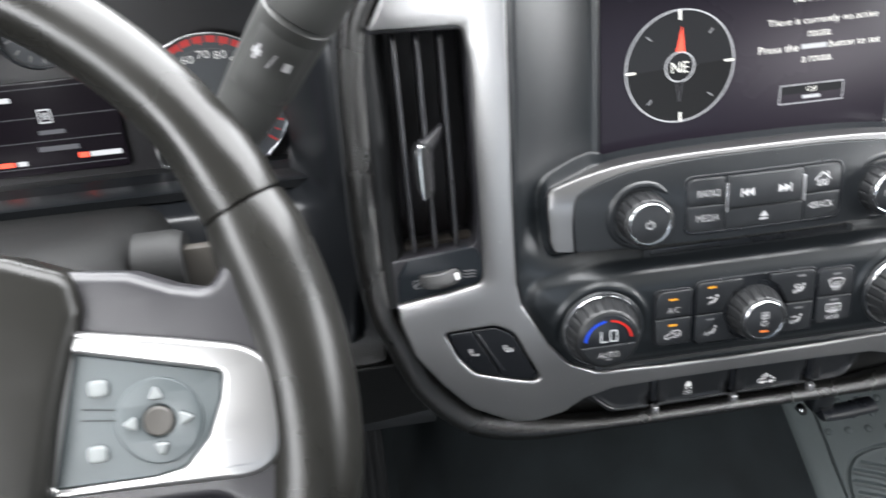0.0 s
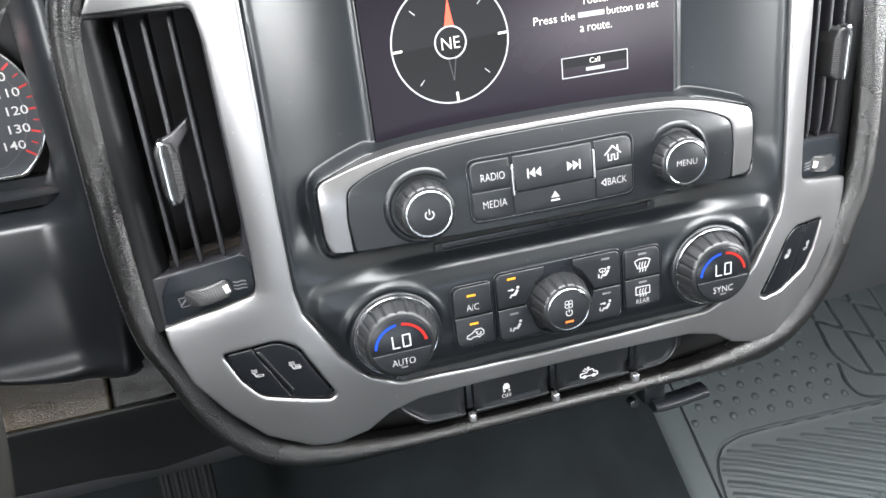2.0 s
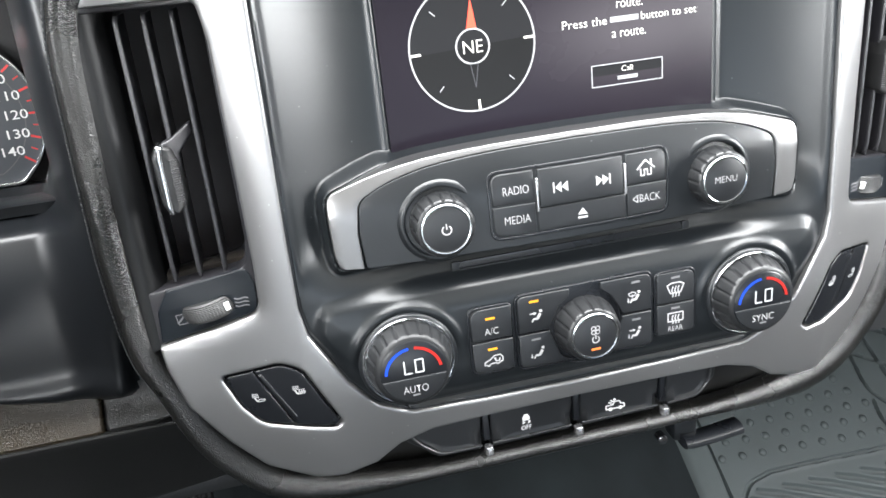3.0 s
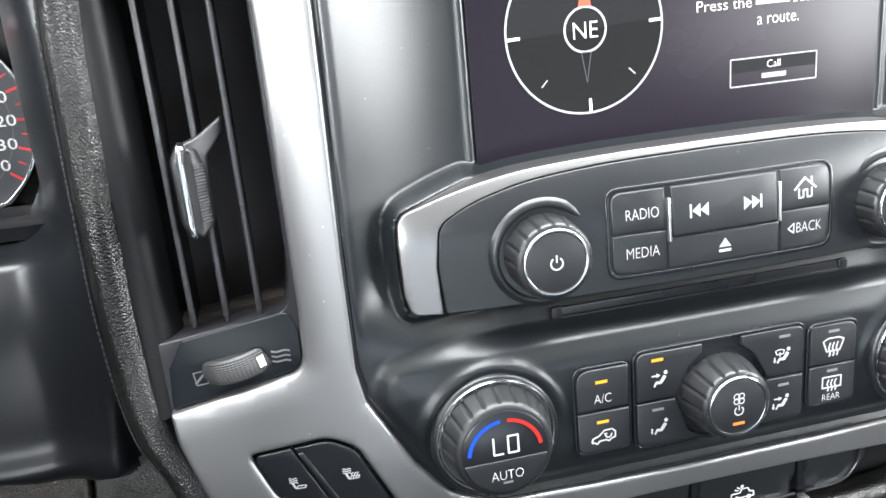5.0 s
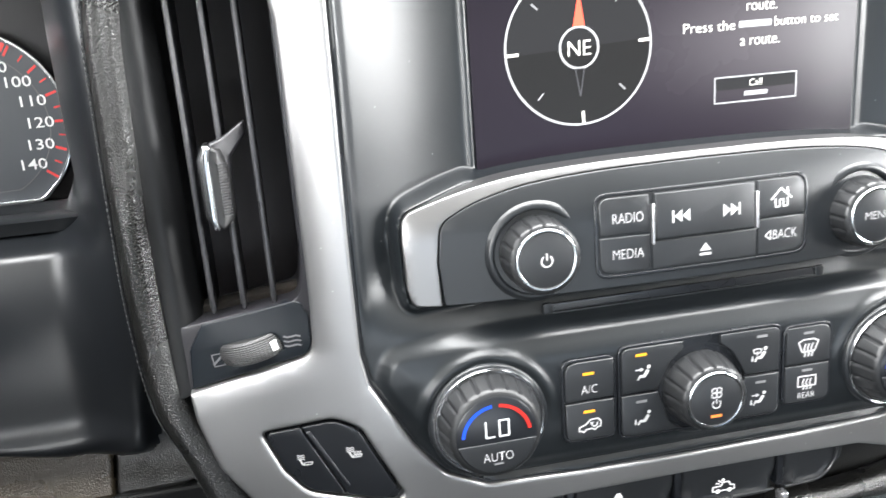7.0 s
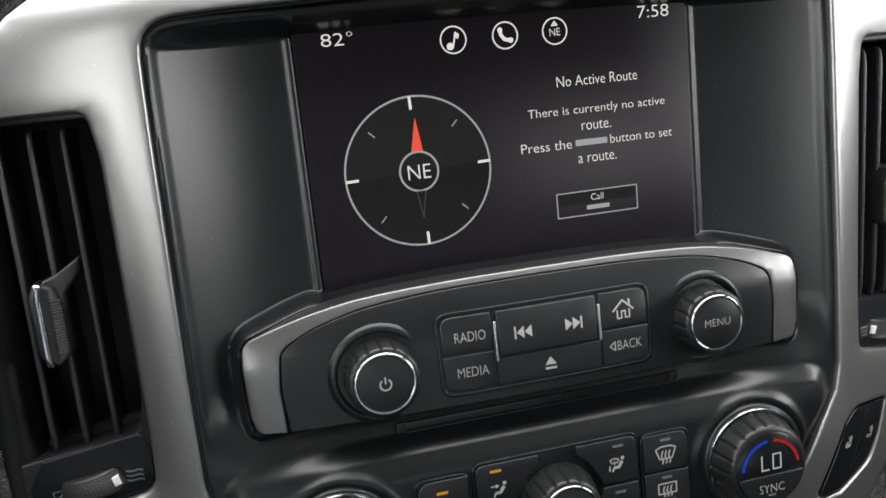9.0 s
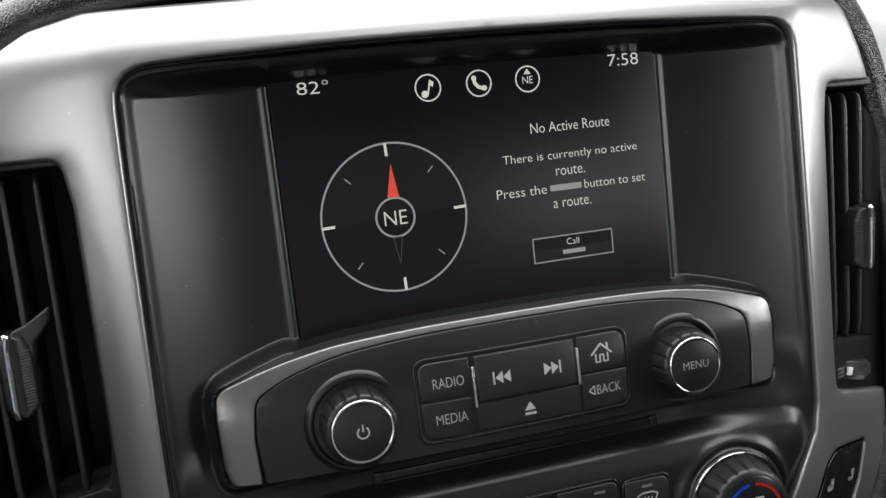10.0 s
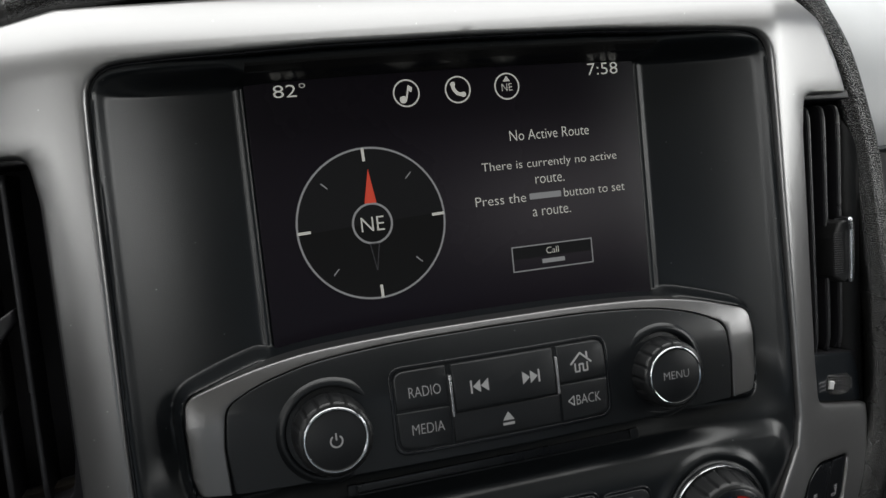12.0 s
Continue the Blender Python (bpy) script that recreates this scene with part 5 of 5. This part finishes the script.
def column():
    ob = thing("steering_column", "dark column shroud with ignition lock beneath the cluster", "steering column")
    path = [(Vector((-0.4455, y, z)), Vector((1, 0, 0)), Vector((0, 0, 1))) for y, z in ((0.325, 0.765), (0.36, 0.760), (0.45, 0.742), (0.58, 0.720))]
    part("shroud", sweep(path, [(0.088 * math.copysign(abs(math.cos(a)) ** 0.3, math.cos(a)), 0.056 * math.copysign(abs(math.sin(a)) ** 0.3, math.sin(a))) for a in [2 * math.pi * k / 48 for k in range(48)]]), MATTE_BLACK, ob, "", 50)
    lock = [(Vector((x, 0.425, 0.786)), Vector((0, 1, 0)), Vector((0, 0, 1))) for x in (-0.356, -0.340, -0.336, -0.331)]
    part("ignition_lock", sweep(lock, lambda f: [((0.0175 - 0.002 * (f > 0.9)) * math.cos(a), (0.0175 - 0.002 * (f > 0.9)) * math.sin(a)) for a in [2 * math.pi * k / 28 for k in range(28)]]), MATTE_BLACK, ob, "ringed ignition lock", 40)
    part("key", block(-0.333, 0.419, 0.769, -0.312, 0.428, 0.795, 0.003), KEY_GREY, ob, "grey-brown key head in the lock")
    return ob


def lever():
    ob = thing("column_lever", "thick satin black column lever with white printed signs", "lever")
    a, b = Vector((-0.303, 0.431, 0.841)), Vector((-0.203, 0.371, 0.977))
    ax = (b - a).normalized()
    u = Vector((0, -1, 0)) - ax * Vector((0, -1, 0)).dot(ax)
    u.normalize()
    v = ax.cross(u)
    L = (b - a).length
    prof = [(-0.10, 0.010), (0.0, 0.0128), (0.12, 0.0146), (0.22, 0.0158), (0.30, 0.0170), (0.50, 0.0180), (0.505, 0.0172), (0.515, 0.0172), (0.52, 0.0184), (0.75, 0.0186), (0.95, 0.0174), (1.0, 0.011)]
    bm, rings = bmesh.new(), []
    for f, r in prof:
        rings.append([bm.verts.new(a + ax * (f * L) + (u * math.cos(q) * 0.9 + v * math.sin(q)) * r) for q in [2 * math.pi * k / 36 for k in range(36)]])
    for p, q in zip(rings, rings[1:]):
        for i in range(36):
            bm.faces.new((p[i], p[(i + 1) % 36], q[(i + 1) % 36], q[i]))
    bm.faces.new(rings[0])
    bm.faces.new(rings[-1])
    part("lever_arm", bm, LEVER_GREY, ob, smooth=40)
    # raised plate that carries the signs
    def lift(f, w, h):
        r = 0.0178 + h
        return a + ax * (f * L) + (u * math.cos(w) * 0.9 + v * math.sin(w)) * r
    bm = bmesh.new()
    g = [[bm.verts.new(lift(0.27 + 0.22 * i / 6, -0.95 + 1.9 * j / 10, 0.0006 - 0.0016 * (i in (0, 6) or j in (0, 10)))) for j in range(11)] for i in range(7)]
    for i in range(6):
        for j in range(10):
            bm.faces.new((g[i][j], g[i][j + 1], g[i + 1][j + 1], g[i + 1][j]))
    pl = part("sign_plate", bm, LEVER_GREY, ob, "", 60)

    def sign(name, quads):
        bm = bmesh.new()
        for q in quads:
            bm.faces.new([bm.verts.new(lift(f, w, 0.0011)) for f, w in q])
        part(name, bm, PRINT, pl, "", 0)

    sign("plus_sign", [[(0.390, -0.60), (0.390, -0.36), (0.408, -0.36), (0.408, -0.60)], [(0.376, -0.52), (0.376, -0.44), (0.422, -0.44), (0.422, -0.52)]])
    sign("slash_sign", [[(0.375, -0.06), (0.375, -0.10), (0.420, -0.02), (0.420, 0.02)]])
    sign("minus_sign", [[(0.385, 0.46), (0.385, 0.26), (0.412, 0.26), (0.412, 0.46)]])
    return ob


# ---------------------------------------------------------------- footwell
MAT_SLOPE = math.atan(0.7)


def mat_point(x, s, h=0.0):
    """A place on the rubber mat: across, up the slope from its lower crease, above it."""
    return Vector((x, 0.77 + s * math.cos(MAT_SLOPE) - h * math.sin(MAT_SLOPE), 0.335 + s * math.sin(MAT_SLOPE) + h * math.cos(MAT_SLOPE)))


def mat_slab(outline, h0, h1, bevel=0.0):
    bm = bmesh.new()
    lo = [bm.verts.new(mat_point(x, s, h0)) for x, s in outline]
    hi = [bm.verts.new(mat_point(x, s, h1)) for x, s in outline]
    bm.faces.new(hi)
    for i in range(len(lo)):
        bm.faces.new((lo[i], lo[(i + 1) % len(lo)], hi[(i + 1) % len(lo)], hi[i]))
    return bm


def floor_mat():
    ob = thing("floor_mat", "grey ribbed rubber floor mat with studs in the passenger footwell", "floor mat")
    tray = [tuple(p)[:2] for p in spline([(0.2725, -0.42, 0), (0.2725, -0.13, 0), (0.2735, -0.094, 0), (0.280, -0.065, 0), (0.295, -0.0465, 0), (0.318, -0.0395, 0), (0.345, -0.0378, 0), (0.496, -0.043, 0), (0.75, -0.055, 0)], 5)]
    field = [[(0.489, 0.20), (0.489, 0.076), (0.487, 0.039), (0.494, 0.017), (0.519, -0.008), (0.60, -0.03)], [(0.486, 0.013), (0.484, -0.013), (0.500, -0.034), (0.56, -0.046)],
             [(0.489, 0.078), (0.548, 0.038), (0.62, -0.01)], [(0.516, 0.20), (0.518, 0.097), (0.519, 0.064), (0.522, -0.006)], [(0.551, 0.20), (0.551, 0.098), (0.553, -0.02)],
             [(0.490, 0.13), (0.62, 0.045)], [(0.585, 0.20), (0.586, -0.03)]]
    field = [[tuple(p)[:2] for p in spline([(x, s, 0) for x, s in line], 4)] for line in field]
    starts = [(0.299 + 0.0318 * k, -0.052 - 0.0012 * k) for k in range(13)] + [(0.2865, -0.0590)] + [(0.283, -0.0715 - 0.0137 * k) for k in range(14)]
    slots = []
    for x0, s0 in starts:
        end = min(0.76, x0 + (0.40 + s0) / 0.43)
        slots.append([(x0 + 0.003, s0 - 0.003), (x0 + 0.025, s0 - 0.0105), (end, s0 - 0.43 * (end - x0))])

    def away(px, ps, line):
        best = np.full(px.shape, 1e9)
        for (ax, az), (bx, bz) in zip(line, line[1:]):
            dx, dz = bx - ax, bz - az
            t = np.clip(((px - ax) * dx + (ps - az) * dz) / (dx * dx + dz * dz), 0, 1)
            best = np.minimum(best, np.hypot(px - ax - t * dx, ps - az - t * dz))
        return best

    def cut(d, wide, deep):
        return -deep * (1 - ease(d, wide * 0.38, wide * 0.60))

    xs = np.concatenate([np.arange(0.2640, 0.60, 0.0011), np.linspace(0.602, 0.75, 60)])
    ss = np.concatenate([np.linspace(-0.42, -0.142, 60), np.arange(-0.14, 0.14, 0.0011), np.linspace(0.143, 0.23, 24)])
    px, ps = np.meshgrid(xs, ss)
    h = cut(away(px, ps, tray), 0.0042, 0.0040)
    inside = distance(px * 1000, ps * 1000, [(x * 1000, s * 1000) for x, s in tray + [(0.75, -0.42)]]) / 1000
    h = h - 0.0010 * ease(inside, 0.001, 0.007)
    dent = np.zeros(px.shape)
    for line in slots:
        dent = np.minimum(dent, cut(away(px, ps, line), 0.0062, 0.0055))
    h = h + dent
    groove = np.zeros(px.shape)
    for line in field + [[(0.2665, -0.42), (0.2697, 0.20)]]:
        groove = np.minimum(groove, cut(away(px, ps, line), 0.0036 if len(line) > 2 else 0.0022, 0.0060))
    h = h + groove
    c, q = math.cos(MAT_SLOPE), math.sin(MAT_SLOPE)
    vs = np.stack([px, 0.77 + ps * c - h * q, 0.335 + ps * q + h * c], -1).reshape(-1, 3)
    n = len(xs)
    mesh = bpy.data.meshes.new("mat_sheet")
    mesh.from_pydata(vs.tolist(), [], [(j * n + i, j * n + i + 1, (j + 1) * n + i + 1, (j + 1) * n + i) for j in range(len(ss) - 1) for i in range(n - 1)])
    link("mat_sheet", mesh, RUBBER, ob, "grey rubber sheet with slots and a ribbed tray", 60)
    # upturned edge beside the tunnel
    bm = bmesh.new()
    rows = [[bm.verts.new(mat_point(x, s, h)) for x, h in ((0.2642, 0.0), (0.262, 0.0003), (0.252, 0.0008), (0.243, 0.0012), (0.236, -0.001), (0.230, -0.012))] for s in np.linspace(-0.42, 0.22, 24)]
    for a, b in zip(rows, rows[1:]):
        for i in range(5):
            bm.faces.new((a[i], a[i + 1], b[i + 1], b[i]))
    part("mat_flange", bm, RUBBER, ob, "", 60)
    # studs in a staggered field
    stud = bmesh.new()
    bmesh.ops.create_uvsphere(stud, u_segments=12, v_segments=6, radius=0.0047)
    for v in stud.verts:
        v.co.z *= 0.5
    mesh = bpy.data.meshes.new("stud")
    stud.to_mesh(mesh)
    stud.free()
    mesh.materials.append(RUBBER)
    mesh.shade_smooth()
    turn = Euler((MAT_SLOPE, 0, 0)).to_matrix().to_4x4()
    for r in range(7):
        for c in range(10):
            x = 0.277 + 0.0245 * c + (0.0125 if r % 2 else 0.002 * (r // 2))
            s = -0.013 + 0.0180 * r - 0.052 * (x - 0.277)
            if x > 0.480 - 0.20 * max(0.0, s) or s > 0.11:
                continue
            o = new("stud", mesh)
            o.parent = ob
            o.matrix_basis = Matrix.Translation(mat_point(x, s)) @ turn
    return ob


def footwell():
    f = tagged(part("floor", block(-0.80, -1.5, 0.10, 0.80, 1.0, 0.12), CARPET), "dark carpeted cab floor", "floor", kind="structure")
    bm = bmesh.new()
    rows = []
    for y in (0.0, 0.3, 0.5, 0.62, 0.75, 0.98):
        top = 0.335 + 0.7 * (y - 0.77) + 0.13
        rows.append([bm.verts.new((x, y, z)) for x, z in ((-0.28, top - 0.20), (-0.235, top - 0.14), (-0.20, top - 0.08), (-0.13, top - 0.02), (0, top), (0.10, top - 0.02), (0.16, top - 0.06), (0.205, top - 0.10), (0.250, top - 0.15))])
    for a, b in zip(rows, rows[1:]):
        for i in range(len(a) - 1):
            bm.faces.new((a[i], a[i + 1], b[i + 1], b[i]))
    bmesh.ops.subdivide_edges(bm, edges=bm.edges[:], cuts=2, use_grid_fill=True, smooth=0.6)
    tagged(part("tunnel", bm, CARPET, None, "dark carpeted transmission tunnel under the dash", 60), category="floor", kind="structure").matrix_world = LEAN_BACK
    tagged(part("toe_board", mat_slab([(-0.80, -0.40), (0.80, -0.40), (0.80, 0.34), (-0.80, 0.34)], -0.03, -0.012), CARPET), "dark carpeted toe board", "floor", kind="structure").matrix_world = LEAN_BACK
    ob = thing("brake_pedal", "ribbed black rubber brake pedal in the driver footwell", "pedal")
    ob.matrix_world = LEAN_BACK @ pose(-0.2665, 0.655, 0.468, -14, 0, 0)
    part("pad", block(-0.024, -0.008, -0.050, 0.020, 0.006, 0.040, 0.004), PEDAL_RUBBER, ob)
    for k in range(5):
        part("rib", block(-0.0195 + 0.0078 * k, -0.011, -0.045, -0.0150 + 0.0078 * k, -0.006, 0.036, 0.001, 1), PEDAL_RUBBER, ob)
    part("arm", sweep([(Vector((0, y, z)), Vector((1, 0, 0)), Vector((0, -0.4, 0.9))) for y, z in ((0.004, 0.0), (0.05, 0.03), (0.09, 0.08), (0.11, 0.16))], [(-0.010, -0.006), (0.010, -0.006), (0.010, 0.006), (-0.010, 0.006)]), SATIN_BLACK, ob)


# ---------------------------------------------------------------- passenger side of the dash, and the cab round it


def passenger_dash():
    ob = thing("passenger_dash", "dark grained passenger dash panel, sky reflection put into its pale upper pad", "dashboard")
    bm = bmesh.new()
    prof = [(0.60, 0.580), (0.552, 0.584), (0.540, 0.592), (0.536, 0.66), (0.530, 0.72), (0.520, 0.80), (0.512, 0.855)]
    rows = [[bm.verts.new((x, y, z + 0.05 * (x - 0.25))) for y, z in prof] for x in np.linspace(0.236, 0.795, 20)]
    for a, b in zip(rows, rows[1:]):
        for i in range(len(a) - 1):
            bm.faces.new((a[i], a[i + 1], b[i + 1], b[i]))
    part("lower_panel", bm, DASH_BLACK, ob, "", 40)
    bm = bmesh.new()
    prof = [(0.514, 0.855), (0.508, 0.862), (0.512, 0.90), (0.53, 0.94), (0.57, 0.975), (0.66, 1.018), (0.92, 1.115)]
    rows = [[bm.verts.new((x, y, z)) for y, z in prof] for x in np.linspace(0.236, 0.795, 20)]
    for a, b in zip(rows, rows[1:]):
        for i in range(len(a) - 1):
            bm.faces.new((a[i], a[i + 1], b[i + 1], b[i]))
    part("upper_pad", bm, SKY_PAD, ob, "smooth upper pad with the sky's reflection put into its pale grey", 60)
    part("pad_seam", sweep([(Vector((x, 0.5085, 0.858)), Vector((0, 1, 0)), Vector((0, 0, 1))) for x in (0.236, 0.5, 0.79)], [(0.003 * math.cos(q), 0.002 * math.sin(q)) for q in [2 * math.pi * k / 8 for k in range(8)]]), RUBBER_DARK, ob)
    return ob


def dash_top():
    bm = bmesh.new()
    prof = [(0.478, 0.955), (0.495, 0.966), (0.53, 0.980), (0.62, 1.012), (0.92, 1.115)]
    rows = [[bm.verts.new((x, y, z)) for y, z in prof] for x in np.linspace(-0.27, 0.24, 14)]
    for a, b in zip(rows, rows[1:]):
        for i in range(len(a) - 1):
            bm.faces.new((a[i], a[i + 1], b[i + 1], b[i]))
    tagged(part("dash_top", bm, DASH_BLACK, None, "grained black dash top behind the centre stack", 60), category="dashboard", kind="structure").matrix_world = LEAN_BACK
    bm = block(-0.80, 0.60, 0.965, -0.25, 0.95, 0.990, 0.008)
    tagged(part("dash_shelf", bm, DASH_BLACK, None, "black dash top over the gauge cluster", 40), category="dashboard", kind="structure").matrix_world = LEAN_BACK


def cab():
    def wall(name, box, mat, label):
        tagged(part(name, block(*box), mat, None, label), category="wall", kind="structure")

    wall("firewall", (-0.80, 1.00, 0.10, 0.80, 1.03, 0.98), DASH_BLACK, "dark firewall behind the dash")
    tagged(part("ceiling", block(-0.86, -1.56, 1.42, 0.86, 0.32, 1.45), LINING, None, "pale grey cloth headliner"), category="ceiling", kind="structure")
    for s, nm in ((-1, "wall_west"), (1, "wall_east")):
        bm = bmesh.new()
        for y0, z0, y1, z1 in ((-1.5, 0.1, 1.02, 1.10 if s < 0 else 0.92), (-1.5, 1.385, 0.38, 1.42), (-1.5, 0.9, -1.10 if s < 0 else -0.20, 1.4)):
            b = block(s * 0.83, y0, z0, s * 0.86, y1, z1)
            m = bpy.data.meshes.new("x")
            b.to_mesh(m)
            b.free()
            bm.from_mesh(m)
            bpy.data.meshes.remove(m)
        tagged(part(nm, bm, DOOR_TRIM, None, "grey door trim with window opening"), category="wall", kind="structure")
    wall("wall_south", (-0.84, -1.56, 0.1, 0.84, -1.52, 0.94), DOOR_TRIM, "grey rear cab wall below the window")
    for s in (-1, 1):
        bm = sweep([(Vector((s * 0.80, y, z)), Vector((1, 0, 0)), Vector((0, 0.6, 0.8))) for y, z in ((0.30, 1.43), (1.02, 0.97))], [(-0.03, -0.03), (0.03, -0.03), (0.03, 0.03), (-0.03, 0.03)])
        tagged(part("windshield_pillar", bm, LINING, None, "pale windshield pillar"), category="pillar", kind="structure")


leather_roll()
for side in (-1, 1):
    air_vent(side)
    seat_switch(side)
switch_bank()
latch()
instrument_cluster()
knee_panel()
steering_wheel()
column()
lever()
footwell()
passenger_dash()
dash_top()
cab()
floor_mat()
